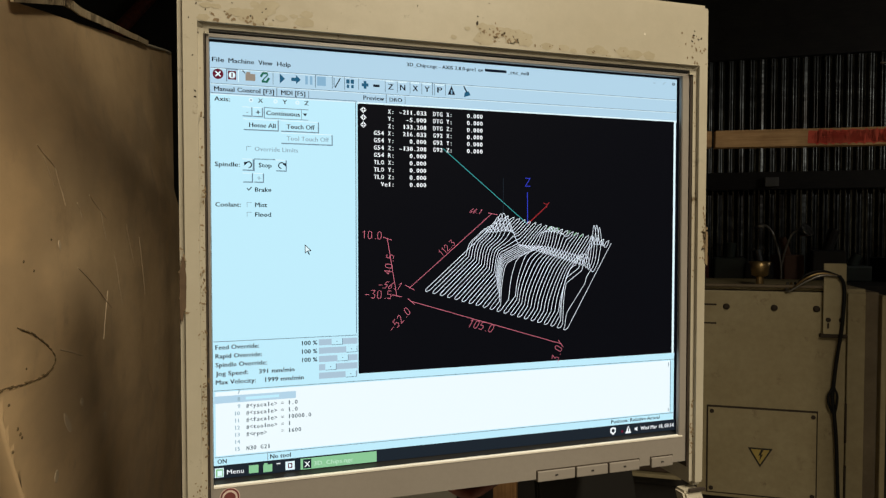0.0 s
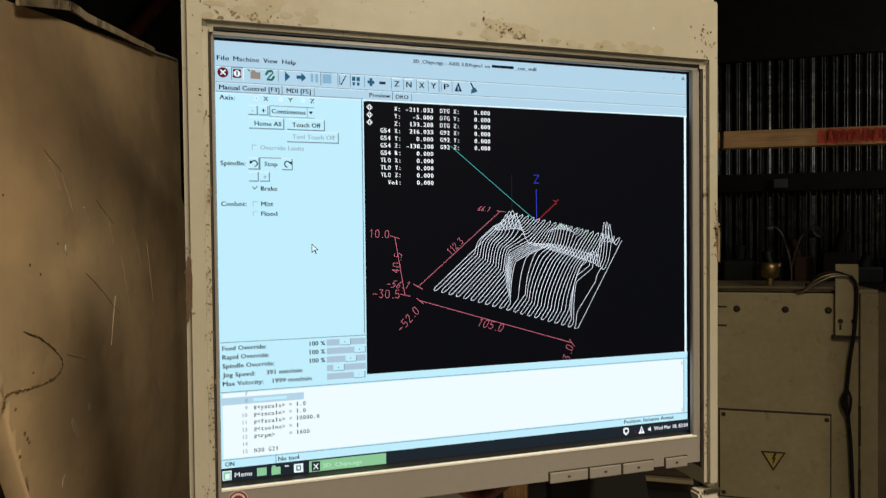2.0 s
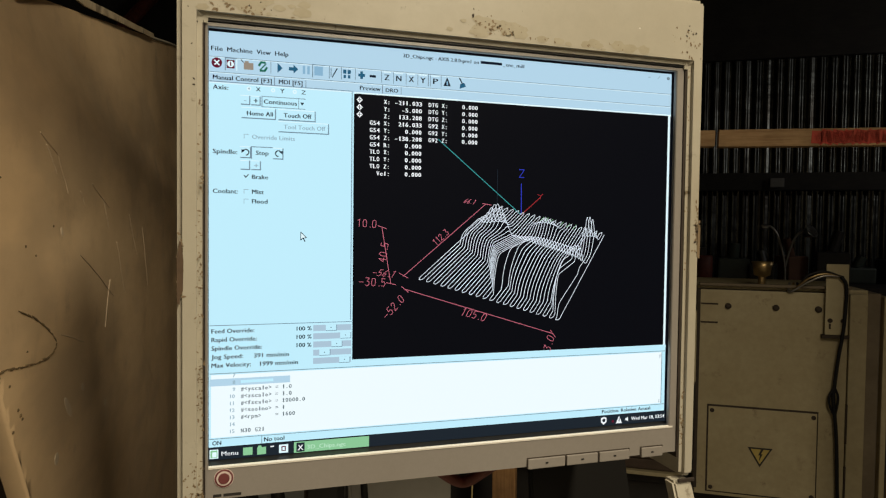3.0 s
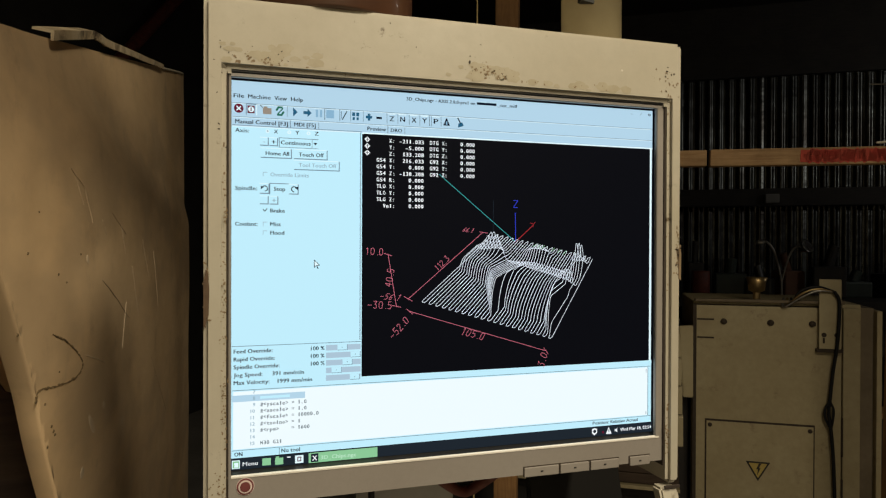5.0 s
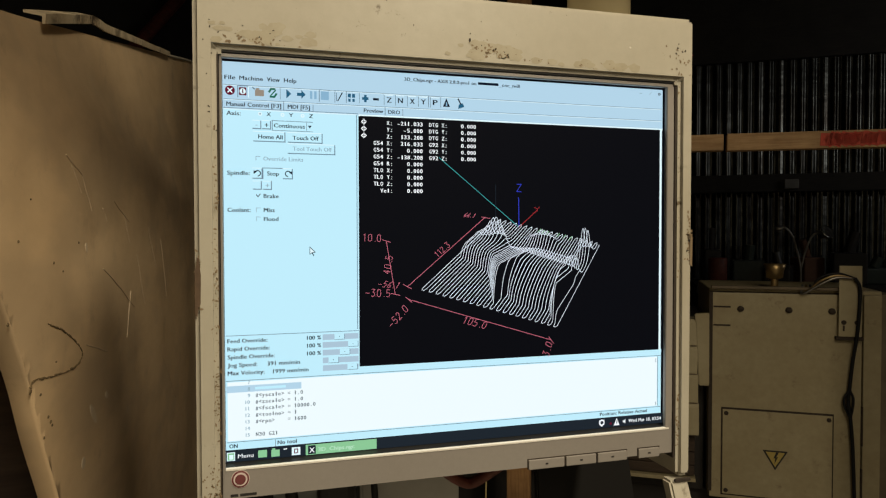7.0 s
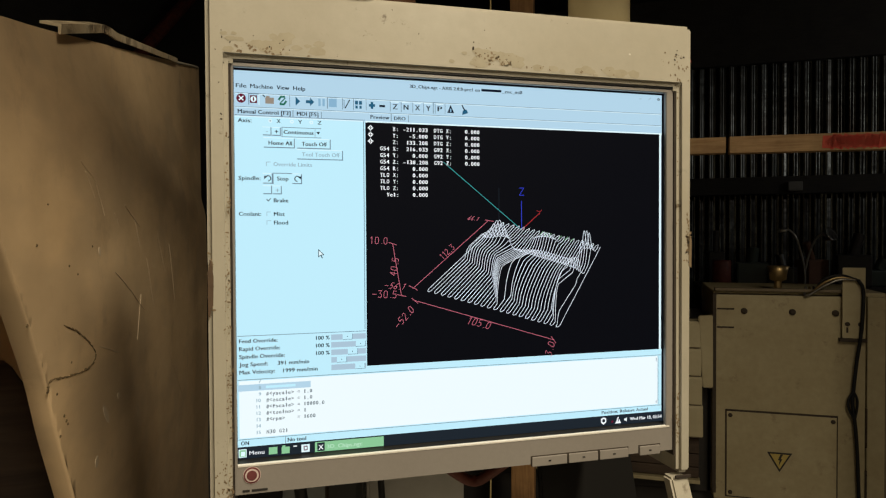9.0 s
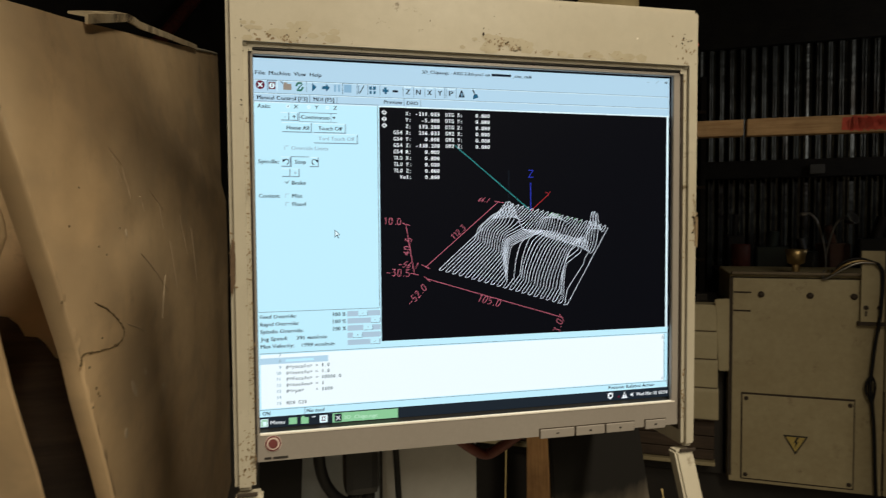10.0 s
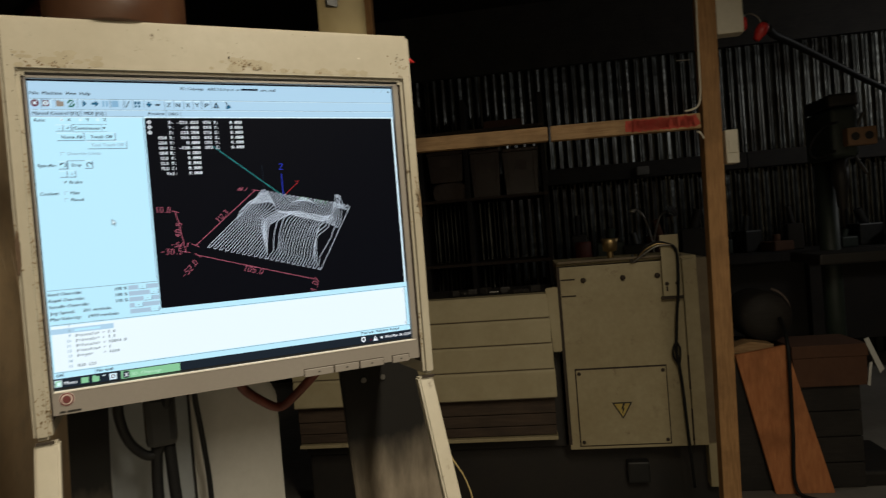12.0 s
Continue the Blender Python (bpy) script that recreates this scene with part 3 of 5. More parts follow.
rect("EDGE", 96, 268, 98, 298, 3), rect("EDGE", 96, 268, 146, 270, 3), write("TXT", "Stop", 107, 283, 15, 29)
button(72, 303, 94, 325), button(97, 303, 119, 325), write("MUTED", "+", 102, 314, 18)
stroke("TXT", [(80, 338), (84, 343), (90, 336)], 2), write("TXT", "Brake", 98, 341, 15, 37)
write("TXT", "Coolant:", 9, 377, 15, 56)
for word, v, w in (("Mist", 377, 27), ("Flood", 400, 36)):
    stroke("MUTED", [(80, v + 5), (80, v - 5), (90, v - 5)], 1.4), write("TXT", word, 98, v, 15, w)
# pointer
flat("SHINE", [(214, 474), (214, 492), (218, 488), (227, 487)], 4), stroke("TXT", [(214, 473), (214, 493), (219, 488), (228, 487), (214, 473)], 1.6, 5), stroke("TXT", [(220, 488), (224, 496)], 2.4, 5)
# overrides
for i, (word, w) in enumerate((("Feed Override:", 98), ("Rapid Override:", 104), ("Spindle Override:", 116), ("Jog Speed:", 72), ("Max Velocity:", 90))):
    v = 712 + 20.6 * i
    write("TXT", word, 6, v, 15, w)
    knob_u = (290, 326, 304, 274, 324)[i]
    rect("TROUGH#slider_trough@%d" % i, 246, v - 7, 341, v + 8, 3), rect("LIGHT#slider_knob@%d" % i, knob_u - 13, v - 7, knob_u + 14, v + 8, 4), rect("EDGE", knob_u - 13, v + 7, knob_u + 14, v + 8.4, 4.5), rect("EDGE", knob_u + 13, v - 7, knob_u + 14.4, v + 8, 4.5), rect("TXT", knob_u - 1, v - 1, knob_u + 1, v + 1, 5)
    if i < 3:
        write("TXT", "100 %", 205, v, 15, 36)
write("TXT", "391 mm/min", 104, 774, 15, 82), write("TXT", "1999 mm/min", 118, 795, 15, 90)
# program listing
rect("STRIP", 2, 828, 190, 845, 3)
for i in range(9):
    write("MUTED", str(7 + i), 46 + (8 if i < 3 else 0), 820 + 17 * i, 13, None, 5)
for i, line in ((2, "#<yscale> = 1.0"), (3, "#<zscale> = 1.0"), (4, "#<fscale> = 10000.0"), (5, "#<toolno> = 1"), (6, "#<rpm>    = 1600"), (8, "N30 G21")):
    write("CODE", line, 73, 820 + 17 * i, 14, mono=8.1)
rect("LIGHT", 73, 833, 150, 840, 4)
write("TXT", "ON", 8, 982, 15, 20), write("TXT", "No tool", 128, 982, 15, 48), rect("EDGE", 122, 973, 123.5, 992, 4), write("TXT", "Position: Relative Actual", 1065, 981, 14, 160)
stroke("EDGE", [(1256, 824), (1256, 834)], 2), stroke("EDGE", [(1256, 958), (1256, 966)], 2)
# task bar
rect("SHINE", 2, 998, 22, 1020, 4), rect("GREEN", 4, 1000, 20, 1018, 5), rect("SHINE", 8, 1004, 18, 1016, 6)
write("READ", "Menu", 29, 1009, 15, 38, bold=0.03)
rect("GREEN", 79, 999, 101, 1018, 4), rect("GREEN", 112, 1001, 133, 1019, 4), rect("GREEN", 114, 997, 122, 1002, 4), rect("READ", 143, 1000, 152, 1003, 4)
rect("SHINE", 164, 999, 186, 1020, 4), stroke("ICONR", [(171, 1004), (171, 1014), (179, 1014), (179, 1004), (171, 1004)], 2.4, 5)
rect("GREEN#task_button", 200, 996, 389, 1023, 3), rect("DARKBAR", 206, 998, 226, 1021, 4), write("READ", "X", 209, 1010, 19, 13), write("FADED", "3D_Chips.ngc", 232, 1010, 15, 96)
flat("READ", [(1063, 1000), (1063, 1012), (1072, 1020), (1081, 1012), (1081, 1000), (1072, 997)], 4), disc("DARKBAR", 1072, 1007, 5, 5)
disc("ICONR", 1102, 1012, 4, 4), flat("READ", [(1122, 997), (1112, 1019), (1132, 1019)], 4), rect("DARKBAR", 1121, 1003, 1123.4, 1013, 5)
flat("READ", [(1143, 1006), (1143, 1012), (1147, 1012), (1152, 1016), (1152, 1002), (1147, 1006)], 4)
write("READ", "Wed Mar 18, 03:54", 1162, 1008, 15, 112)
# tabs over the preview, readout
write("TXT", "Preview", 358, 109, 15, 52), write("TXT", "DRO", 424, 110, 14, 32), rect("EDGE", 415, 98, 417, 119, 4), rect("EDGE", 464, 100, 465.4, 119, 4)
for i in range(3):
    disc("READ", 358, 139 + 18.3 * i, 8, 4, 4), stroke("NIGHT", [(358, 134 + 18.3 * i), (358, 144 + 18.3 * i)], 1.8, 5), stroke("NIGHT", [(353, 139 + 18.3 * i), (363, 139 + 18.3 * i)], 1.4, 5)
ROW = (("X:", "-211.033", "DTG X:", "0.000"), ("Y:", "-5.000", "DTG Y:", "0.000"), ("Z:", "133.208", "DTG Z:", "0.000"), ("G54 X:", "216.033", "G92 X:", "0.000"), ("G54 Y:", "0.000", "G92 Y:", "0.000"), ("G54 Z:", "-138.208", "G92 Z:", "0.000"), ("G54 R:", "0.000"), ("TLO X:", "0.000"), ("TLO Y:", "0.000"), ("TLO Z:", "0.000"), ("Vel:", "0.000"))
for i, row in enumerate(ROW):
    v = 140 + 18.2 * i
    for text, u in zip(row, (437 - 9 * len(row[0]), 519 - 8.8 * len(row[1]), 537, 674 - 45)):
        write("READ", text, u, v, 15.5, mono=9, bold=0.085)
# preview drawing
stroke("TEAL", [(566, 228), (804, 421)], 2.1), stroke("BLUE", [(804, 421), (803, 336)], 2.2), stroke("BLUE", [(797, 298), (811, 298), (797, 319), (811, 319)], 2.0)
stroke("REDL", [(804, 421), (860, 372)], 2.4), stroke("REDL", [(852, 364), (862, 368), (868, 362)], 2.0), stroke("REDL", [(862, 368), (860, 376)], 2.0), stroke("DARKBAR", [(733, 300), (733, 392)], 1.6)
for a, b in (((480, 619), (906, 750)), ((475, 585), (701, 393)), ((418, 460), (442, 604))):
    stroke("PINK", [a, b], 1.5)
for a, b in (((471, 612), (489, 627)), ((898, 740), (913, 760)), ((464, 577), (488, 590)), ((690, 392), (716, 396)), ((407, 455), (429, 462)), ((430, 601), (455, 607))):
    stroke("PINK", [a, b], 1.5)
FIGURE = {"0": ((0.1, 0.1), (0.3, 0), (0.5, 0.1), (0.55, 0.5), (0.5, 0.9), (0.3, 1), (0.1, 0.9), (0.05, 0.5), (0.1, 0.1)), "1": ((0.15, 0.2), (0.35, 0), (0.35, 1)), "2": ((0.05, 0.2), (0.2, 0), (0.45, 0.05), (0.5, 0.3), (0.05, 1), (0.55, 1)),
          "3": ((0.05, 0), (0.5, 0), (0.25, 0.4), (0.5, 0.55), (0.5, 0.85), (0.3, 1), (0.05, 0.9)), "4": ((0.4, 1), (0.4, 0), (0.05, 0.65), (0.58, 0.65)), "5": ((0.5, 0), (0.1, 0), (0.08, 0.45), (0.4, 0.4), (0.55, 0.65), (0.4, 0.98), (0.05, 0.92)),
          "6": ((0.45, 0), (0.12, 0.45), (0.06, 0.8), (0.25, 1), (0.5, 0.85), (0.45, 0.55), (0.1, 0.6)), "-": ((0.02, 0.55), (0.55, 0.55)), ".": ((0.22, 0.96), (0.32, 0.96))}


def figures(key, body, u, v, high, turn, slant=0.0, width=1.35, pace=0.78):
    """Dimension figures drawn with a thin pen; u, v is the left end at middle height."""
    c, s = math.cos(turn), math.sin(turn)
    x0 = 0.0
    for ch in body:
        pts = [((x0 + p[0]) * high + slant * (0.5 - p[1]) * high, (p[1] - 0.5) * high) for p in FIGURE[ch]]
        stroke(key, [(u + x * c - y * s, v + x * s + y * c) for x, y in pts], width, 4)
        x0 += 0.5 if ch == "." else pace


figures("PINK", "105.0", 636, 680, 21, 0.28, 0.25), figures("PINK", "-52.0", 426, 690, 20, -0.82, 0.15), figures("PINK", "10.0", 353, 448, 19, 0.06)
figures("PINK", "-30.5", 360, 597, 20, 0.06), figures("PINK", "40.5", 418, 548, 19, -1.40), figures("PINK", "112.3", 556, 500, 17, -0.72, 0.0, 1.2, 0.62)
figures("PINK", "3.0", 888, 796, 22, -1.28, 0.2), figures("PINK", "-56.1", 396, 574, 17, 0.10, 0.5, 1.2), figures("PINK", "66.1", 640, 386, 12, 0.10, 0.6, 1.1)


def ease(x):
    x = min(max(x, 0.0), 1.0)
    return x * x * (3 - 2 * x)


def bulge(x, width):
    """A quarter of an ellipse: up steeply, then level."""
    s = min(max(x / width, 0.0), 1.0)
    return math.sqrt(1 - (1 - s) ** 2)


def relief(a, b):
    """Height of the cut shape over its square ground, in display units."""
    if a < 0.012 or a > 0.985:
        return 0.0
    foot = float(np.interp(a, (0, 0.1, 0.3, 0.34, 0.49, 0.50, 0.53, 0.57, 0.64, 0.80, 0.88, 0.93, 0.97), (0.49, 0.45, 0.37, 0.31, 0.05, 0.09, 0.20, 0.15, 0.12, 0.12, 0.16, 0.06, 0.02)))
    width = float(np.interp(a, (0, 0.30, 0.46, 0.49, 0.50, 0.56, 0.66, 0.80, 0.88, 0.93, 0.97), (0.07, 0.08, 0.08, 0.12, 0.16, 0.34, 0.44, 0.46, 0.40, 0.12, 0.06)))
    step = float(np.interp(a, (0, 0.04, 0.12, 0.25, 0.34, 0.42, 0.49, 0.51, 0.56, 0.62, 0.80, 0.88, 0.91, 0.965, 0.98), (14, 30, 36, 42, 52, 76, 94, 84, 70, 60, 56, 66, 92, 98, 0)))
    ridge = float(np.interp(a, (0, 0.04, 0.12, 0.24, 0.32, 0.40, 0.50, 0.60, 0.85, 0.89, 0.965, 0.98), (16, 26, 32, 26, 18, 22, 32, 40, 42, 40, 30, 0)))
    crest = float(np.interp(a, (0, 0.2, 0.32, 0.6, 0.88, 0.91, 0.97), (0.72, 0.74, 0.66, 0.64, 0.62, 0.60, 0.57)))
    along = min(max((b - foot - 0.6 * width) / max(crest - foot - 0.6 * width, 0.05), 0.0), 1.0)
    h = (step + (ridge - step) * along) * bulge(b - foot, width) * (1 - ease((b - crest) / 0.07))
    h += 26 * ease((a - 0.87) / 0.05) * ease((0.985 - a) / 0.02) * ease((b - 0.45) / 0.05) * (1 - ease((b - 0.58) / 0.09))
    h += 82 * math.exp(-((a - 0.925) / 0.055) ** 4 - ((b - 0.84) / 0.055) ** 2) + 34 * math.exp(-((a - 0.52) / 0.10) ** 2 - ((b - 0.88) / 0.05) ** 2)
    h += 44 * math.exp(-((a - 0.17) / 0.07) ** 2 - ((b - 0.73) / 0.07) ** 2)
    return h


LINES = 41
previous = None
for k in range(LINES + 1):
    a = k / LINES
    front, back = (519 + 406 * a, 589 + 120 * a), (731 + 330 * a, 401 + 73 * a)
    line = []
    for i in range(81):
        b = i / 80
        line.append((front[0] + (back[0] - front[0]) * b, front[1] + (back[1] - front[1]) * b - relief(a, b)))
    stroke("PATHC", line, 1.5, 4 + 0.02 * k)
    if k % 2 == 1:
        p, q = previous[0], line[0]
        stroke("PATHC", [p, (p[0] * 0.75 + q[0] * 0.25 - 4, p[1] * 0.75 + q[1] * 0.25 + 4), (p[0] * 0.25 + q[0] * 0.75 - 4, p[1] * 0.25 + q[1] * 0.75 + 4), q], 1.5, 4)
    elif k:
        p, q = previous[-1], line[-1]
        stroke("PATHC", [p, ((p[0] + q[0]) / 2 + 5, (p[1] + q[1]) / 2 - 5), q], 1.5, 4)
    previous = line
for a in (0.42, 0.46, 0.5, 0.6, 0.66, 0.72):
    stroke("GREEN", [(731 + 330 * a - 8, 401 + 73 * a + 4), (731 + 330 * a + 2, 401 + 73 * a - 6)], 1.4, 6)

SHADES = {"STRIP": (STRIP, "grey_field"), "LIGHT": (LIGHT, "pale_field"), "PAGE": (PAGE, "white_field"), "NIGHT": (NIGHT, "black_field"), "DARKBAR": (DARKBAR, "dark_field"), "TXT": (TXT, "window_text"), "CODE": (CODE, "program_text"), "FADED": (FADED, "faded_label"), "MUTED": (MUTED, "greyed_text"), "EDGE": (EDGE, "frame_line"), "SHINE": (SHINE, "light_line"), "TROUGH": (TROUGH, "slider_trough"), "READ": (READ, "readout_text"), "PATHC": (PATHC, "toolpath"), "PINK": (PINK, "dimension_line"), "BLUE": (BLUE, "blue_axis"), "REDL": (REDL, "red_axis"), "TEAL": (TEAL, "rapid_move"), "GREEN": (GREEN, "green_mark"), "ICONB": (ICONB, "blue_icon"), "ICONP": (ICONP, "pale_icon"), "ICONR": (ICONR, "red_icon"), "ICONT": (ICONT, "folder_icon"), "ICONG": (ICONG, "reload_icon")}
for key, bm in LAYERS.items():
    shade, kind_name = SHADES[key.split("#")[0]]
    own_name = key.split("#")[1].split("@")[0] if "#" in key else kind_name
    data = bpy.data.meshes.new(own_name)
    bm.to_mesh(data)
    bm.free()
    data.materials.append(shade)
    ob = new(own_name, data)
    ob.parent = screen
    if "#" not in key:
        tagged(ob, kind="stuff")


# ---- things on the pendant ----
roll = thing("tape_roll", "roll of brown packing tape lying on the pendant", "tape roll", pose(-0.105, 0.055, ZC + 0.209))
part("tape", lathe([(0.040, 0.0), (0.070, 0.0), (0.071, 0.002), (0.071, 0.048), (0.070, 0.050), (0.040, 0.050)], None, 48), TAPE, roll, "", True)
part("card_core", lathe([(0.036, 0.0), (0.0398, 0.0), (0.0398, 0.052), (0.036, 0.052)], None, 40), CARD_CORE, roll, "yellow cardboard core")
solo("red_marker", lathe([(0.0034, 0), (0.0034, 0.009), (0.0018, 0.014), (0.0007, 0.018)], pose(0.2080, 0.004, ZC + 0.187, 0, 94, 22), 16), RED, "red pointed cap stuck to the pendant's side", "marker", None, True)



def flecks(name, cx, cz, wide, high, count, mat, seed, size=0.0016):
    """A patch of paint flecks missing from the pendant's front."""
    rnd = random.Random(seed)
    bm = bmesh.new()
    for _ in range(count):
        x, z = cx + rnd.gauss(0, wide), cz + rnd.gauss(0, high)
        if not (-0.2065 < x < 0.2075 and -0.19 < z < 0.2065) or (-0.190 < x < 0.192 and z < 0.157):
            continue
        r = size * rnd.uniform(0.25, 1.0) ** 1.5
        n = rnd.randint(5, 8)
        turn, long = rnd.uniform(0, 3), rnd.uniform(1.0, 2.4)
        ring = []
        for i in range(n):
            a = 2 * math.pi * i / n
            q = r * rnd.uniform(0.6, 1.2)
            ex, ez = q * long * math.cos(a), q * math.sin(a)
            ring.append(bm.verts.new((x + ex * math.cos(turn) - ez * math.sin(turn), F - 0.0002, z + ex * math.sin(turn) + ez * math.cos(turn))))
        bm.faces.new(ring)
    data = bpy.data.meshes.new(name)
    bm.to_mesh(data)
    bm.free()
    data.materials.append(mat)
    ob = new(name, data)
    ob.parent = pendant
    tagged(ob, kind="stuff")


def smudge(cx, cz, wide, high, seed):
    """A soft-edged yellowed smear on the paint, ragged in outline."""
    rnd = random.Random(seed)
    bm = bmesh.new()
    for _ in range(26):
        x, z, r = cx + rnd.gauss(0, wide), cz + rnd.gauss(0, high), rnd.uniform(0.0012, 0.0042)
        if z - r < 0.1585 or z + r > 0.208 or abs(x) + 1.8 * r > 0.205:
            continue
        bm.faces.new([bm.verts.new((x + 1.8 * r * rnd.uniform(0.7, 1.1) * math.cos(a), F - 0.0001 - 0.000004 * len(bm.faces), z + r * rnd.uniform(0.7, 1.1) * math.sin(a))) for a in [2 * math.pi * n / 11 for n in range(11)]])
    tagged(part("yellowed_smear", bm, SMEAR, pendant), kind="stuff")


smudge(-0.160, 0.168, 0.018, 0.004, 3), smudge(0.016, 0.169, 0.014, 0.003, 4), smudge(0.100, 0.163, 0.03, 0.002, 5)
for k, (cx, cz, wide, high, count, mat, size) in enumerate((
        (-0.168, 0.163, 0.016, 0.002, 34, STAIN, 0.0011), (-0.172, 0.165, 0.016, 0.004, 10, JOINT, 0.0006), (0.002, 0.181, 0.0012, 0.0015, 3, JOINT, 0.002), (0.018, 0.168, 0.012, 0.003, 40, STAIN, 0.0011), (0.012, 0.171, 0.016, 0.004, 10, JOINT, 0.0006),
        (0.196, 0.182, 0.005, 0.003, 8, JOINT, 0.0010), (0.192, 0.172, 0.008, 0.007, 26, STAIN, 0.0010), (0.145, 0.180, 0.0006, 0.001, 2, PALE, 0.002), (0.08, 0.163, 0.05, 0.002, 22, STAIN, 0.0008), (-0.05, 0.186, 0.09, 0.010, 12, JOINT, 0.0005),
        (-0.1925, 0.02, 0.0010, 0.05, 60, STAIN, 0.0009), (-0.193, -0.03, 0.0012, 0.06, 40, STAIN, 0.0006), (-0.1925, -0.11, 0.0012, 0.04, 70, STAIN, 0.0008), (-0.196, -0.170, 0.004, 0.012, 80, STAIN, 0.0009), (-0.2052, -0.014, 0.0008, 0.012, 70, STAIN, 0.0011), (-0.2050, -0.012, 0.0005, 0.008, 22, JOINT, 0.0009),
        (0.2045, 0.012, 0.0013, 0.009, 56, STAIN, 0.0011), (0.2045, 0.008, 0.001, 0.008, 18, JOINT, 0.0009), (0.1935, -0.15, 0.0012, 0.012, 34, STAIN, 0.0011), (0.1925, 0.08, 0.0012, 0.06, 40, STAIN, 0.0008), (-0.198, 0.13, 0.005, 0.04, 8, JOINT, 0.0006))):
    flecks("chipped_patch", cx, cz, wide, high, count, mat, k, size)

part("bare_chip", slab([(-0.2073, -0.037), (-0.2058, -0.038), (-0.2050, -0.031), (-0.2036, -0.029), (-0.2032, -0.008), (-0.2040, -0.002), (-0.2046, 0.004), (-0.2060, 0.005), (-0.2062, -0.001), (-0.2074, -0.004)], "y", F - 0.0003, F + 0.001), BARE, pendant, "long brown chip on the edge")
part("bare_chip", slab([(0.2050, -0.006), (0.2078, -0.008), (0.2080, 0.018), (0.2060, 0.022)], "y", F - 0.0003, F + 0.001), STAIN, pendant)

# ---- guard of the milling machine, beside the pendant ----
GX = -0.339
guard = thing("machine_guard", "bent beige sheet-metal guard of a milling machine, scuffed and stained", "machine guard", pose(GX, 0, 0))


def fold_line(z):
    return float(np.interp(z, (0.5, 1.020, 1.132, 1.160, 1.197, 1.246, 1.282, 1.311, 1.338, 1.400, 1.465, 1.6), (0.46, 0.214, 0.146, 0.129, 0.108, 0.082, 0.058, 0.036, 0.014, -0.038, -0.100, -0.24)))


def top_line(y):
    return 1.5275 + 0.2265 * y


def sheet_at(y, z):
    """How far the guard's sheet stands out at a place: it leans in a little above a level bend."""
    d = z - (1.540 - 0.045 * y)
    flare = FLARE * ease((d + 0.040) / 0.075)
    return flare + 0.004 * noise.noise(Vector((y * 4, z * 4, 1.3))) + 0.0008 * noise.noise(Vector((y * 17, z * 17, 4)))


FLARE = -0.012


def bent_sheet():
    bm = bmesh.new()
    ny, nz = 120, 120
    grid = []
    for i in range(ny + 1):
        col = []
        for j in range(nz + 1):
            g = j / nz
            y = -0.16 + 1.75 * (i / ny) ** 1.5
            z = 0.55 + (top_line(y) - 0.55) * g ** 0.6
            y = max(y, fold_line(z))
            col.append(bm.verts.new((sheet_at(y, z), y, z)))
        grid.append(col)
    for i in range(ny):
        for j in range(nz):
            bm.faces.new((grid[i][j], grid[i + 1][j], grid[i + 1][j + 1], grid[i][j + 1]))
    bmesh.ops.remove_doubles(bm, verts=bm.verts, dist=0.00005)
    return bm


side = part("side_sheet", bent_sheet(), SHEET, guard, "scuffed beige side sheet", True)


def front_flange():
    """The return folded along the sheet's slanting front edge."""
    bm = bmesh.new()
    rows = []
    for j in range(61):
        z = 0.55 + (1.515 - 0.55) * j / 60
        y = fold_line(z)
        x = sheet_at(y, z)
        rows.append([bm.verts.new((x + dx, y + dy, z)) for dx, dy in ((0.0, 0.0), (-0.0006, -0.0015), (-0.003, -0.0018), (-0.0165, -0.0005), (-0.0172, 0.001), (-0.0172, 0.006))])
    for a, b in zip(rows, rows[1:]):
        for i in range(len(a) - 1):
            bm.faces.new((a[i], a[i + 1], b[i + 1], b[i]))
    return bm


part("front_return", front_flange(), SHEET, guard, "pale worn folded edge", True)


def top_rail():
    """The thin folded strip along the sheet's rising top edge; one end stands off a little."""
    bm = bmesh.new()
    rows = []
    for k in range(25):
        y = 0.150 + 0.85 * k / 24
        lift = float(np.interp(y, (0.15, 0.17, 0.345, 0.375, 0.66, 1.0), (0.0, 0.002, 0.016, 0.011, 0.006, 0.0)))
        z = top_line(y)
        x = sheet_at(y, z)
        rows.append([bm.verts.new((x + dx, y, z + lift + dz)) for dx, dz in ((0.0055, -0.002), (0.0060, 0.0075), (-0.012, 0.0095), (-0.012, 0.0070), (0.0030, 0.0050), (0.0030, -0.002))])
    for a, b in zip(rows, rows[1:]):
        for i in range(6):
            bm.faces.new((a[i], a[(i + 1) % 6], b[(i + 1) % 6], b[i]))
    bm.faces.new(rows[0]), bm.faces.new(rows[-1])
    return bm


part("top_strip", top_rail(), RUSTED, guard, "rust-spotted folded strip on the top edge")
part("top_edge", hose([(sheet_at(y, top_line(y)), y, top_line(y)) for y in (1.0, 1.1, 1.2, 1.3, 1.45, 1.55)], 0.0035, 8), BEIGE, guard, "pale worn top edge", True)
drip = [(0.124, 1.294), (0.162, 1.283), (0.199, 1.268), (0.223, 1.254), (0.225, 1.247), (0.208, 1.241), (0.169, 1.242), (0.126, 1.247), (0.093, 1.252), (0.082, 1.252), (0.079, 1.246)]


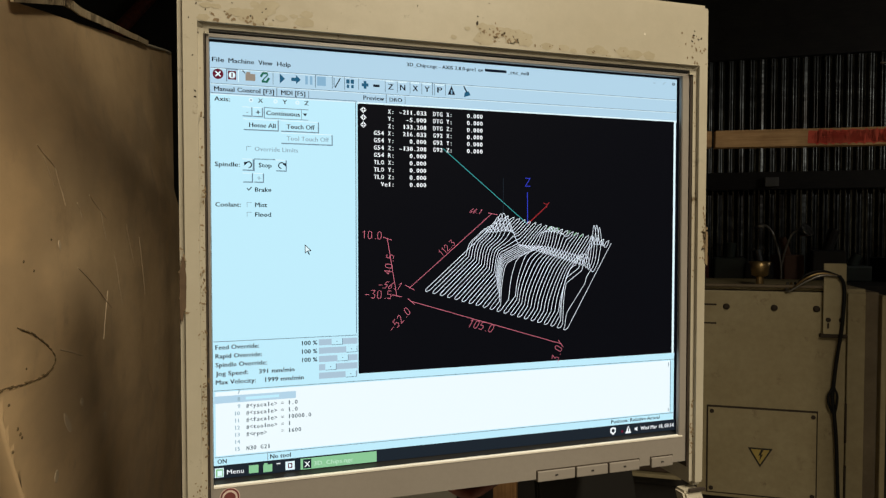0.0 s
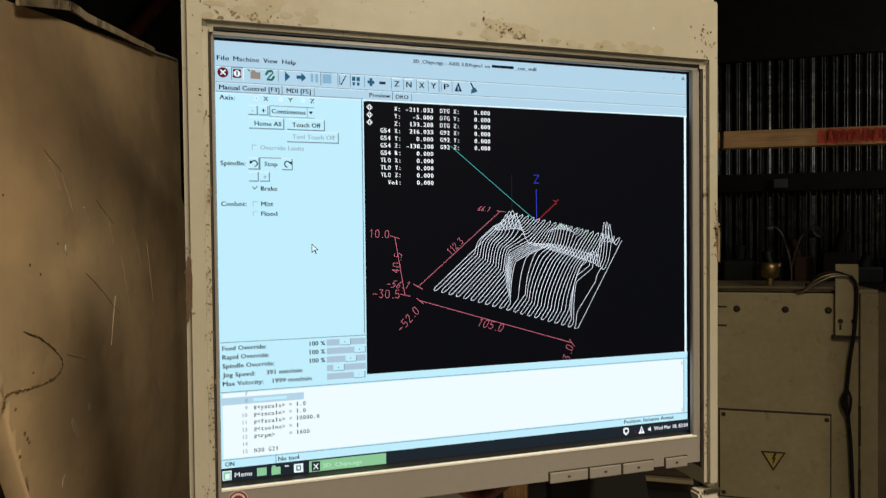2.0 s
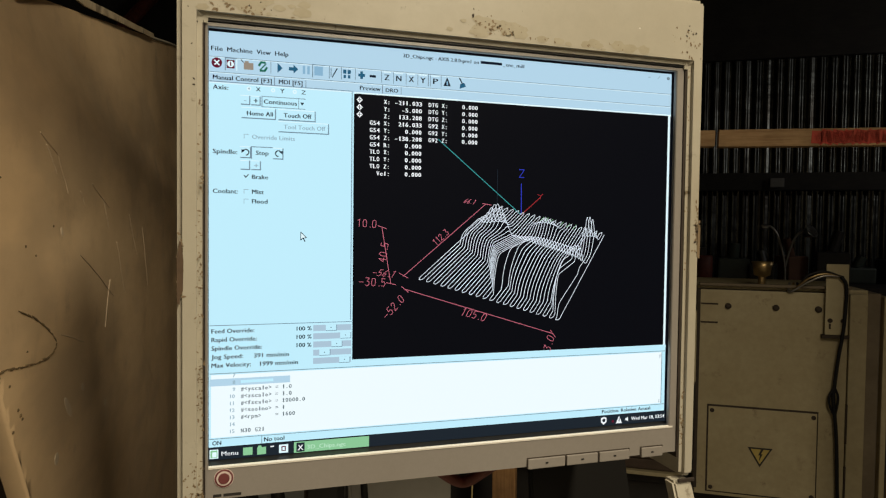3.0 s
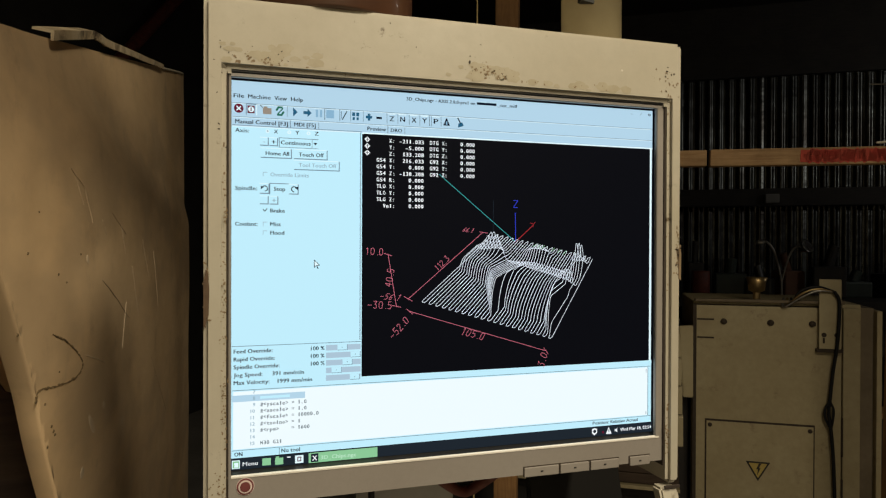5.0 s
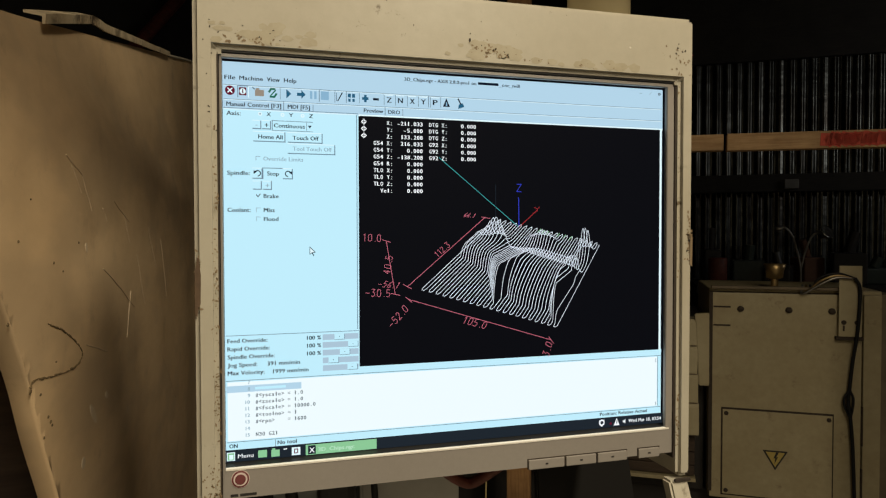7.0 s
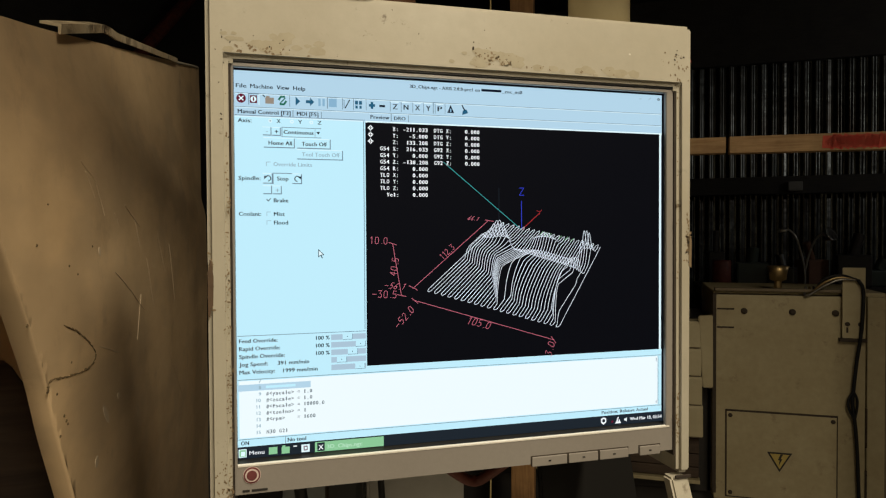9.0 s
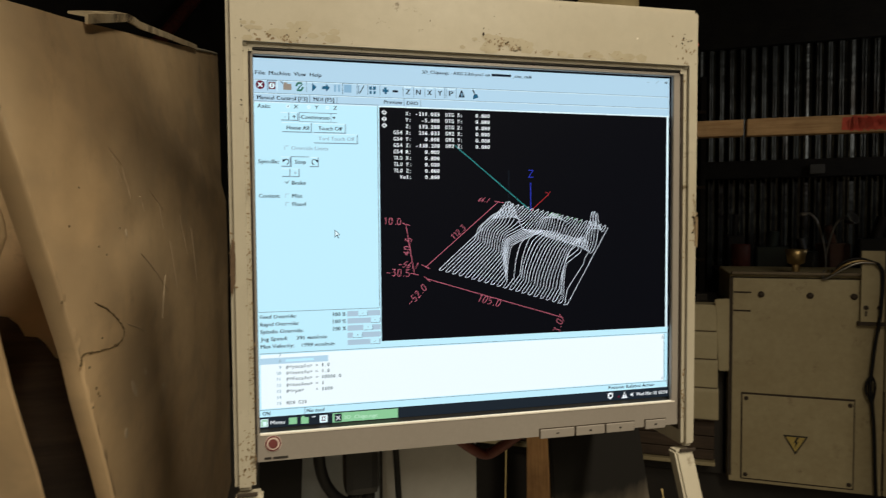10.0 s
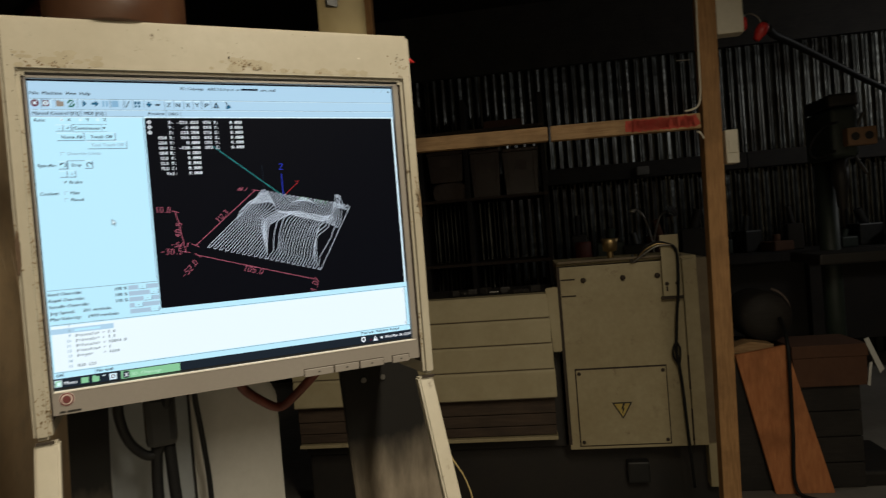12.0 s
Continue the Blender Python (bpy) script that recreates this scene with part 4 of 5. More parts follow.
def dried_line():
    """A broken, grainy line along the drip's way over the sheet."""
    rnd = random.Random(9)
    bm = bmesh.new()
    steps = np.linspace(0, len(drip) - 1, 74)
    ys, zs = np.interp(steps, range(len(drip)), [p[0] for p in drip]), np.interp(steps, range(len(drip)), [p[1] for p in drip])
    for _ in range(3):
        ys[1:-1], zs[1:-1] = (ys[:-2] + 2 * ys[1:-1] + ys[2:]) / 4, (zs[:-2] + 2 * zs[1:-1] + zs[2:]) / 4
    for k in range(len(ys) - 1):
        dy, dz = rnd.uniform(-0.0007, 0.0007), rnd.uniform(-0.0005, 0.0005)
        a, b = (float(ys[k]) + dy, float(zs[k]) + dz), (float(ys[k + 1]) + dy, float(zs[k + 1]) + dz)
        rod((sheet_at(*a) + 0.0001, a[0], a[1]), (sheet_at(*b) + 0.0001, b[0], b[1]), rnd.uniform(0.0004, 0.0012), 6, bm)
    return bm


part("rust_drip", dried_line(), DRIP, guard, "thin brown dried drip line")
for y, z, r in ((0.079, 1.245, 0.0028), (0.103, 1.237, 0.0016), (0.122, 1.213, 0.0018), (0.128, 1.207, 0.0020), (0.132, 1.203, 0.0016), (0.060, 1.366, 0.0015), (0.143, 1.346, 0.0016), (0.169, 1.337, 0.0014), (0.035, 1.305, 0.0020), (0.111, 1.198, 0.0016), (0.143, 1.257, 0.0012), (0.09, 1.40, 0.0011), (0.22, 1.363, 0.0016)):
    part("paint_chip", lathe([(r, 0), (r * 0.8, 0.0006)], pose(sheet_at(y, z), y, z, 0, 90, 0) @ Matrix.Diagonal((0.8, 1.3, 1, 1)), 8), DRIP, guard)
SCRATCH = ((0.19, 1.447, 0.241, 1.433), (0.205, 1.438, 0.235, 1.415), (0.241, 1.433, 0.275, 1.398), (0.321, 1.402, 0.345, 1.383), (0.387, 1.412, 0.488, 1.387), (0.45, 1.398, 0.486, 1.361), (0.316, 1.332, 0.42, 1.300), (0.42, 1.300, 0.53, 1.263), (0.241, 1.255, 0.335, 1.232), (0.744, 1.174, 0.97, 1.022), (0.50, 1.29, 0.46, 1.23), (0.55, 1.34, 0.62, 1.26), (0.66, 1.38, 0.74, 1.31), (0.80, 1.36, 0.86, 1.25))
for y0, z0, y1, z1 in SCRATCH:
    pts = [(y0 + (y1 - y0) * k / 4, z0 + (z1 - z0) * k / 4 + 0.003 * noise.noise(Vector((k * 1.7, y0 * 40, z0 * 30)))) for k in range(5)]
    part("scratch", hose([(sheet_at(y, z) + 0.0001, y, z) for y, z in pts], 0.0006, 5), SCUFF, guard)
for y, z, a, b, turn in ((0.268, 1.176, 0.020, 0.0060, -40), (0.326, 1.183, 0.008, 0.0045, -20), (0.457, 1.132, 0.007, 0.005, 20), (0.247, 1.357, 0.006, 0.004, -50), (0.225, 1.137, 0.008, 0.006, 0)):
    part("scuff_mark", lathe([(1.0, 0), (0.9, 0.0004)], pose(sheet_at(y, z) + 0.0001, y, z, 0, 90, 0) @ pose(0, 0, 0, 0, 0, turn) @ Matrix.Diagonal((b, a, 1, 1)), 14), SCUFF, guard)
# sloping front panel beside the fold, cut away in a long curve
EDGE_Z = (0.55, 1.055, 1.134, 1.227, 1.263, 1.290, 1.311, 1.331, 1.350, 1.362, 1.401, 1.515)
EDGE_X = (-0.075, -0.066, -0.062, -0.062, -0.060, -0.057, -0.051, -0.044, -0.033, -0.0245, -0.0240, -0.0240)


def front_panel():
    bm = bmesh.new()
    rows = []
    for k in range(81):
        z = 0.55 + (1.515 - 0.55) * k / 80
        x, y = float(np.interp(z, EDGE_Z, EDGE_X)), fold_line(z)
        rows.append([bm.verts.new(p) for p in ((-0.85, y, z), (x - 0.002, y, z), (x, y + 0.001, z), (x, y + 0.004, z), (-0.85, y + 0.004, z))])
    for a, b in zip(rows, rows[1:]):
        for n in range(5):
            bm.faces.new((a[n], a[(n + 1) % 5], b[(n + 1) % 5], b[n]))
    bm.faces.new(rows[0]), bm.faces.new(rows[-1])
    return bm


door = part("door_sheet", front_panel(), SHEET, guard, "sloping beige front panel with a curved cut-out")
part("door_knob", lathe([(0.0085, 0), (0.0085, 0.010), (0.007, 0.014), (0.018, 0.022), (0.020, 0.032), (0.016, 0.040), (0.006, 0.044)], pose(-0.134, fold_line(1.060), 1.060, 122, 0, 0), 28), CHROME, door, "round chromed knob", True)
part("dark_lower_sheet", slab([(-0.80, 0.55), (-0.80, 1.285), (-0.25, 1.275), (-0.148, 1.263), (-0.138, 1.261), (-0.128, 1.252), (-0.121, 1.238), (-0.108, 1.236), (-0.100, 1.228), (-0.090, 1.211), (-0.06, 1.20), (-0.031, 1.195), (-0.031, 0.55)], "y", 0.2965, 0.2995), DARKWOOD, guard, "dark lower sheet with a ragged upper edge")
part("inner_wall", box(-0.80, -0.030, 0.30, 0.306, 0.55, 1.50, 0.001), SHEET, guard, "beige inside wall of the machine")
part("machine_column", box(-0.80, -0.045, 0.307, 1.4, 0.0, 1.48, 0.01), DARKIRON, guard)

# ---- unseen pipe under the roof over the aisle, added to cast the guard's dark band ----
slung = thing("added_shade_pipe", "unseen pipe under the roof, added to shade the guard", "pipe", pose(0, 0, 0))
part("pipe", rod((-0.07, -0.90, 2.055), (-0.07, 0.50, 1.868), 0.029, 20), DARKIRON, slung, "", True)
for y, z in ((-0.80, 2.069), (0.45, 1.902)):
    part("hanger", rod((-0.07, y, z), (-0.07, y, ROOF), 0.004, 8), DARKIRON, slung)

# ---- below the monitor ----
grey = thing("grey_enclosure", "grey enamelled machine enclosure behind the pendant", "machine enclosure", pose(0, 0.012, 0))
part("front_panel", slab([(-0.060, 0.0), (-0.060, 1.150), (0.038, 1.150), (0.052, 1.120), (0.052, 0.0)], "y", 0.172, 0.60, 0.003), GREY, grey, "dull grey panel")
part("side_panel", box(-0.160, -0.0615, 0.178, 0.60, 0.0, 1.150, 0.003), BLUEGREY, grey, "blue-grey panel")
part("panel_edge", box(-0.0635, -0.0605, 0.174, 0.19, 0.0, 1.148, 0.001), BLACK, grey)
# the black tops of bracket and plate are painted shade from the monitor
arm = thing("steel_bracket", "steel bracket, its top painted dark for the monitor's shade, bare lower down", "bracket", pose(0, 0.012, 0))
part("plate", slab([(0.140, 1.172), (0.255, 1.172), (0.262, 1.12), (0.320, 0.78), (0.320, 0.0), (0.152, 0.0), (0.152, 0.95)], "y", 0.168, 0.178, 0.002), STEEL_SHADED, arm)
for x in (0.176, 0.205):
    part("bolt", lathe([(0.004, 0), (0.004, 0.003)], pose(x, 0.168, 1.118, 90), 8), STEEL, arm)
plate = thing("steel_plate", "steel plate beside the cables, its top painted dark for shade", "plate", pose(0, 0.012, 0))
part("plate", slab([(-0.192, 1.172), (-0.150, 1.172), (-0.1615, 0.9), (-0.1615, 0.0), (-0.20, 0.0), (-0.20, 0.9)], "y", 0.10, 0.106, 0.001), PLATE_SHADED, plate)
loom = thing("cable_loom", "black cables that hang out below the monitor", "cable", pose(0, 0.012, 0))
part("looped_cable", hose([(-0.135, 0.03, 1.20), (-0.138, 0.05, 1.150), (-0.130, 0.065, 1.115), (-0.112, 0.07, 1.095), (-0.098, 0.07, 1.105), (-0.090, 0.06, 1.150), (-0.088, 0.04, 1.20)], 0.0055), RUBBER, loom, "", True)
part("power_plug", box(-0.114, -0.080, 0.055, 0.085, 1.105, 1.165, 0.008), BLACK, loom, "black moulded plug")
part("hanging_cable", hose([(-0.103, 0.07, 1.110), (-0.106, 0.075, 1.05), (-0.104, 0.08, 0.95), (-0.11, 0.10, 0.6), (-0.10, 0.13, 0.006)], 0.0062), RUBBER, loom, "", True)
part("hanging_cable", hose([(-0.090, 0.07, 1.110), (-0.088, 0.075, 1.05), (-0.083, 0.08, 0.95), (-0.085, 0.10, 0.6), (-0.08, 0.13, 0.006)], 0.0065), RUBBER, loom, "", True)
part("thin_cable", hose([(-0.058, 0.03, 1.20), (-0.057, 0.10, 1.150), (-0.050, 0.13, 1.08), (-0.045, 0.14, 0.98), (-0.04, 0.15, 0.6), (-0.03, 0.16, 0.005)], 0.0034), RUBBER, loom, "", True)
solo("red_strap", hose([(-0.012, 0.03, 1.19), (-0.004, 0.09, 1.155), (0.022, 0.11, 1.128), (0.044, 0.12, 1.115), (0.062, 0.11, 1.128), (0.086, 0.08, 1.160), (0.094, 0.03, 1.19)], 0.0058), REDSTRAP, "dark red sleeved cable looping below the monitor", "cable", None, True)

# ---- timber frame in front of the far machine ----
solo("wall_stud", box(-0.285, -0.205, 1.60, 1.64, 0, ROOF, 0.004), TIMBER, "bare pine stud from floor to roof", "timber", FRAME_AT)
post = solo("timber_post", box(-0.031, 0.031, -0.03, 0.03, -0.02, ROOF, 0.004), TIMBER, "bare pine post from floor to roof", "timber", ROOM @ pose(0.943, 1.731, 0, 0, 1.0, 0))
rail = thing("timber_rail", "pine rail on the post, in two lengths with red paint marks", "timber", ROOM @ pose(0.41, 1.70, 1.656, 0, 0.65, 0))
part("left_length", box(-0.75, -0.005, 0.0, 0.04, -0.0255, 0.0255, 0.003), TIMBER_X, rail)
right = part("right_length", box(0.005, 0.522, 0.0, 0.04, -0.0265, 0.0265, 0.003), TIMBER_X, rail)
for u, lean, w in ((0.640, 0.1, 0.024), (0.655, 1.9, 0.026), (0.672, 0.9, 0.024), (0.688, 1.0, 0.026), (0.735, -1.0, 0.026), (0.748, 0.9, 0.022), (0.797, -0.9, 0.024), (0.825, 0.9, 0.024), (0.850, -0.9, 0.022), (0.664, 0.7, 0.03), (0.700, 0.25, 0.022), (0.722, -0.2, 0.020), (0.712, 1.4, 0.022), (0.758, 0.3, 0.020), (0.785, -0.2, 0.02), (0.772, 1.5, 0.024), (0.815, 0.2, 0.018), (0.838, -0.3, 0.018)):
    bm = bmesh.new()
    box(-w / 2 * 1.25, w / 2 * 1.25, -0.0006, 0.0006, -0.019, 0.019, 0, bm)
    bm.transform(pose(1.048 * u - 0.390, -0.0007, 0.0, 0, math.degrees(lean) * 0.5, 0))
    part("red_paint_stroke", bm, REDPAINT, right)
solo("white_cable", hose([(0.962, 1.693, ROOF), (0.950, 1.693, 2.4), (0.938, 1.693, 1.84), (0.935, 1.693, 1.74), (0.926, 1.693, 1.702), (0.905, 1.693, 1.689), (0.880, 1.693, 1.686)], 0.0036), WHITE, "white cable clipped down the pine post", "cable", ROOM, True)
solo("cable_end", hose([(0.915, 1.694, 1.612), (0.925, 1.692, 1.606), (0.931, 1.692, 1.596), (0.936, 1.692, 1.585)], 0.0036, 8), WHITE, "short white cable end under the pine rail", "cable", ROOM, True)
solo("long_nail", rod((0.870, 1.715, 1.868), (0.915, 1.715, 1.866), 0.0022, 8), STEEL, "long nail driven into the side of the post", "nail", ROOM)
solo("junction_box", box(1.008, 1.098, 1.70, 1.76, 1.938, 2.17, 0.006), WHITE, "cream junction box fixed to the post", "junction box", ROOM)
switch = thing("light_switch", "white surface-mounted switch on the post", "switch", ROOM @ pose(1.0225, 1.702, 1.548))
part("switch_box", box(-0.018, 0.024, -0.02, 0.045, -0.058, 0.058, 0.004), WHITE, switch)
part("rocker", box(-0.010, 0.016, -0.024, -0.019, -0.022, 0.022, 0.002), WHITE, switch)
plug = thing("red_plug", "red industrial plug hanging by the junction box", "plug", ROOM @ pose(1.166, 1.74, 1.945, 0, 35, 20) @ Matrix.Diagonal((0.58, 0.58, 0.75, 1)))
part("plug_body", lathe([(0.020, -0.05), (0.028, -0.02), (0.034, -0.015), (0.034, 0.02), (0.030, 0.03)], None, 24), RED, plug, "", True)
part("plug_collar", lathe([(0.022, 0.0305), (0.022, 0.045)], None, 24), BLACK, plug)
solo("bare_wire", hose([(1.094, 1.725, 1.985), (1.115, 1.725, 2.003), (1.14, 1.73, 2.002), (1.160, 1.735, 1.985), (1.168, 1.74, 1.962)], 0.003), STEEL, "shiny wire from the junction box to the plug", "wire", ROOM, True)
solo("red_socket", lathe([(0.022, 0), (0.024, 0.004), (0.024, 0.012), (0.018, 0.014)], pose(1.098, 1.73, 1.972, 0, 90, 0), 24), RED, "red industrial socket on the side of the junction box", "socket", ROOM, True)
solo("black_hose", hose([(1.195, 1.76, 1.955), (1.26, 1.88, 1.960), (1.362, 2.00, 1.955), (1.546, 2.20, 1.932), (1.766, 2.40, 1.885), (1.997, 2.60, 1.834), (2.6, 3.0, 1.65), (3.0, 3.4, 0.9), (3.1, 3.5, 0.013)], 0.0135), RUBBER, "thick black hose running down from the plug", "hose", ROOM, True)
solo("pale_twine", hose([(-0.250, 1.117, ROOF), (-0.250, 1.117, 1.2), (-0.252, 1.117, 0.8), (-0.26, 1.117, 0.3), (-0.26, 1.13, 0.004)], 0.0022, 6), STRING, "pale twine hanging straight down from the roof", "twine", FRAME_AT, True)
solo("yellow_wire", hose([(0.290, 0.17, 1.03), (0.300, 0.17, 0.985), (0.335, 0.17, 0.892), (0.36, 0.18, 0.6), (0.37, 0.2, 0.004)], 0.0012, 6), STRING, "yellow wire running down beside the pendant leg", "wire", None, True)
solo("cable_loop", hose([(1.76, 2.56, 1.70), (1.70, 2.55, 1.685), (1.655, 2.55, 1.64), (1.628, 2.55, 1.585), (1.640, 2.55, 1.548), (1.69, 2.56, 1.545), (1.75, 2.58, 1.57)], 0.006, 8), RUBBER, "thin black cable loop beside the drill press", "cable", ROOM, True)

# ---- far machine: electrical cabinet and slatted bed ----
cab = thing("electrical_cabinet", "cream machine electrical cabinet with a bolted warning plate", "electrical cabinet", CABINET_AT @ pose(0, 0, 0))
part("body", box(0.400, 0.955, 2.000, 2.45, 0.362, 1.142, 0.006), MACHINE, cab)
part("front_door", box(0.402, 0.889, 1.978, 1.9985, 0.368, 1.128, 0.004), MACHINE, cab, "cream sheet door")
part("door_joint", box(0.4005, 0.892, 1.9985, 1.9998, 0.364, 1.132, 0), JOINT, cab)
part("top_lip", box(0.404, 0.896, 1.970, 2.0, 1.1425, 1.153, 0.003), GRIME_SHADED, cab, "grimy worn projecting top lip")
part("right_panel", box(0.894, 0.949, 1.980, 1.9995, 0.368, 1.128, 0.004), MACHINE, cab)
# the recess's shade is put into this darker paint
part("side_channel", box(0.9555, 1.004, 2.03, 2.45, 0.362, 1.128, 0.002), GRIME_SHADED, cab, "recessed side, its shade painted in dark brown")
part("side_flange", box(1.0045, 1.022, 2.0, 2.45, 0.362, 1.120, 0.004), MACHINE, cab)
cover = part("warning_plate", box(0.4456, 0.8005, 1.9715, 1.9755, 0.386, 0.699, 0.0015), MACHINE, cab, "bolted cover plate with a lightning sign")
part("plate_shadow_gap", box(0.441, 0.805, 1.9757, 1.9778, 0.381, 0.7055, 0), JOINT, cover)
for u in (0.4575, 0.789):
    for z in (0.400, 0.685):
        part("plate_screw", lathe([(0.0075, 0), (0.0075, 0.003), (0.005, 0.005)], pose(u, 1.9714, z, 90), 12), JOINT, cover)


def triangle(r):
    return [(0.620 + r * math.sin(a), 0.537 - r * math.cos(a)) for a in (0, 2 * math.pi / 3, 4 * math.pi / 3)]


sign = part("warning_sign", slab(triangle(0.047), "y", 1.9700, 1.9713), INK, cover, "triangular lightning warning sign")
part("sign_field", slab(triangle(0.036), "y", 1.9692, 1.9699), WARNING, sign)
part("lightning_mark", slab([(0.623, 0.555), (0.614, 0.533), (0.620, 0.534), (0.617, 0.511), (0.629, 0.539), (0.623, 0.538), (0.631, 0.555)], "y", 1.9684, 1.9691), INK, sign)
for u in (0.503, 0.660, 0.795):
    part("door_knob", lathe([(0.011, 0), (0.011, 0.006), (0.008, 0.012)], pose(u, 1.9778, 1.070, 90), 16), JOINT, cab, "dark round fastener", True)
for z in (1.076, 1.008):
    part("hinge_slot", box(0.412, 0.470, 1.9765, 1.9785, z - 0.003, z + 0.003, 0), JOINT, cab)
for z0, z1 in ((0.39, 0.52), (0.60, 0.74)):
    part("hinge", box(0.8885, 0.894, 1.972, 1.980, z0, z1, 0.001), JOINT, cab, "dark hinge")
bracket = part("cable_bracket", box(0.811, 0.881, 1.955, 1.961, 0.985, 1.232, 0.003), SLAT, cab, "pale upright cable bracket")
part("bracket_foot", box(0.804, 0.888, 1.956, 1.976, 0.972, 0.9845, 0.002), JOINT, bracket)
for u in (0.826, 0.866):
    part("bracket_bolt", lathe([(0.008, 0), (0.008, 0.004)], pose(u, 1.9548, 1.035, 90), 10), JOINT, bracket)
    part("bracket_slot", box(u - 0.003, u + 0.003, 1.953, 1.9548, 1.005, 1.024, 0), JOINT, bracket)
part("door_cable", hose([(u + 0.009, v, z) for u, v, z in ((0.845, 1.94, 1.19), (0.862, 1.945, 1.15), (0.858, 1.945, 1.02), (0.846, 1.955, 0.90), (0.838, 1.958, 0.80), (0.836, 1.962, 0.76), (0.842, 1.958, 0.70), (0.850, 1.958, 0.60), (0.856, 1.958, 0.45), (0.862, 1.965, 0.36), (0.87, 1.97, 0.20))], 0.0058), RUBBER, cab, "dark taped cable down the door", True)
for side_way in (-1, 1):
    part("cable_strand", hose([(0.8475, 1.958, 0.80), (0.8450 + 0.013 * side_way, 1.956, 0.772), (0.8450 + 0.012 * side_way, 1.956, 0.738), (0.8510, 1.958, 0.70)], 0.0042, 8), RUBBER, cab, "", True)
for k in range(3):
    part("bracket_wire", hose([(0.705 + 0.012 * k, 1.99, 1.16), (0.70 + 0.015 * k, 1.965, 1.13 + 0.01 * k), (0.75, 1.95, 1.165 + 0.012 * k), (0.80, 1.945, 1.19 + 0.008 * k), (0.854, 1.945, 1.19)], 0.0045, 6), (STEEL, BRASS, RUBBER)[k], cab, "", True)
cup = thing("oil_cup", "dull brass oil cup on the cabinet", "oil cup", CABINET_AT @ pose(0.627, 2.055, 1.142))
part("stem", lathe([(0.013, 0), (0.013, 0.034)], None, 16), BRASS, cup)
part("bowl", lathe([(0.016, 0.0345), (0.028, 0.040), (0.031, 0.066), (0.038, 0.090), (0.034, 0.090), (0.027, 0.066)], None, 24), BRASS, cup, "", True)

bed = thing("machine_bed", "cream slatted machine bed cover beside the cabinet", "machine bed", CABINET_AT @ pose(0, 0, 0))
for k, (z0, z1) in enumerate(((0.933, 1.0275), (0.829, 0.929), (0.7225, 0.825), (0.604, 0.7185))):
    bm = slab([(1.945 - 0.004 * k, z0), (1.952 - 0.004 * k, z1 - 0.012), (1.960 - 0.004 * k, z1), (2.05, z1), (2.05, z0)], "x", -0.75, 0.353 + 0.003 * k, 0.002)
    part("slat", bm, SLAT, bed)
    part("slat_joint", box(-0.75, 0.351 + 0.003 * k, 1.950 - 0.004 * k, 2.04, z0 - 0.0038, z0 - 0.0002, 0), GRIME_SHADED, bed)
part("end_flange", slab([(0.347, 1.049), (0.396, 1.053), (0.397, 0.785), (0.362, 0.785)], "y", 1.950, 1.975, 0.003), SLAT, bed, "pale bent end flange")
part("end_joint", box(0.398, 0.410, 1.976, 1.984, 0.39, 1.13, 0), JOINT, bed)
for k, (z0, z1) in enumerate(((0.530, 0.600), (0.478, 0.526), (0.436, 0.474))):
    part("lower_board", box(-0.75, 0.352, 1.975 + 0.004 * k, 2.05, z0, z1, 0.003), DARKWOOD, bed, "dark brown board")
part("lower_edge", box(-0.75, 0.355, 1.965, 2.05, 0.418, 0.432, 0.002), MACHINE, bed)
part("base", box(-0.75, 1.02, 2.08, 2.55, 0.0, 0.361, 0.01), DARKIRON, bed, "black iron base")
part("bed_back", box(-0.75, 0.39, 2.051, 2.45, 0.362, 1.027, 0.005), DARKIRON, bed)
solo("black_socket", box(0.63, 0.72, 2.03, 2.079, 0.20, 0.29, 0.008), BLACK, "black socket block on the machine base", "socket", CABINET_AT)
solo("cream_bracket", box(0.955, 0.995, 2.02, 2.0795, 0.18, 0.3605, 0.004), MACHINE, "cream bracket strip on the iron base under the cabinet", "machine bracket", CABINET_AT)
for k in range(9):
    u = -0.05 + 0.045 * k + random.uniform(-0.01, 0.01)
    h = random.uniform(0.008, 0.03)
    bm = box(-random.uniform(0.012, 0.03), random.uniform(0.012, 0.03), -0.02, 0.02, 0, h, 0.004)
    solo("machine_part", bm, (DARKIRON, STEEL, DARKIRON)[k % 3], "small oily steel part lying on the bed", "metal part", CABINET_AT @ pose(u, 2.10 + random.uniform(-0.02, 0.05), 1.0278, 0, 0, random.uniform(0, 90)), group="parts on the machine bed")

# ---- along the corrugated wall ----
girt = thing("dark_wall_rail", "dark timber rail along the corrugated wall, in three lengths", "timber", WALL_AT @ pose(0, 0, 0))
for u0, u1 in ((U0, -0.402), (-0.398, 2.198), (2.202, U1)):
    part("rail_length", box(u0, u1, 4.90, 4.985, 1.60, 1.735, 0.005), OLDWOOD, girt)
solo("grey_outlet", box(1.30, 1.40, 4.86, 4.899, 1.62, 1.69, 0.006), DULLGREY, "small grey socket box on the dark rail", "socket", WALL_AT)
shelf = thing("wall_shelf", "dark timber shelving with boxes", "shelf", ROOM)
for u in (-0.56, -0.165, 0.48):
    part("upright", box(u - 0.02, u + 0.02, 4.80, 5.30, 0, 2.45, 0.003), OLDWOOD, shelf)
for z in (0.5, 1.05, 1.60, 2.17):
    part("shelf_board", box(-0.58, 0.50, 4.79, 5.31, z, z + 0.024, 0.002), DARKWOOD, shelf)


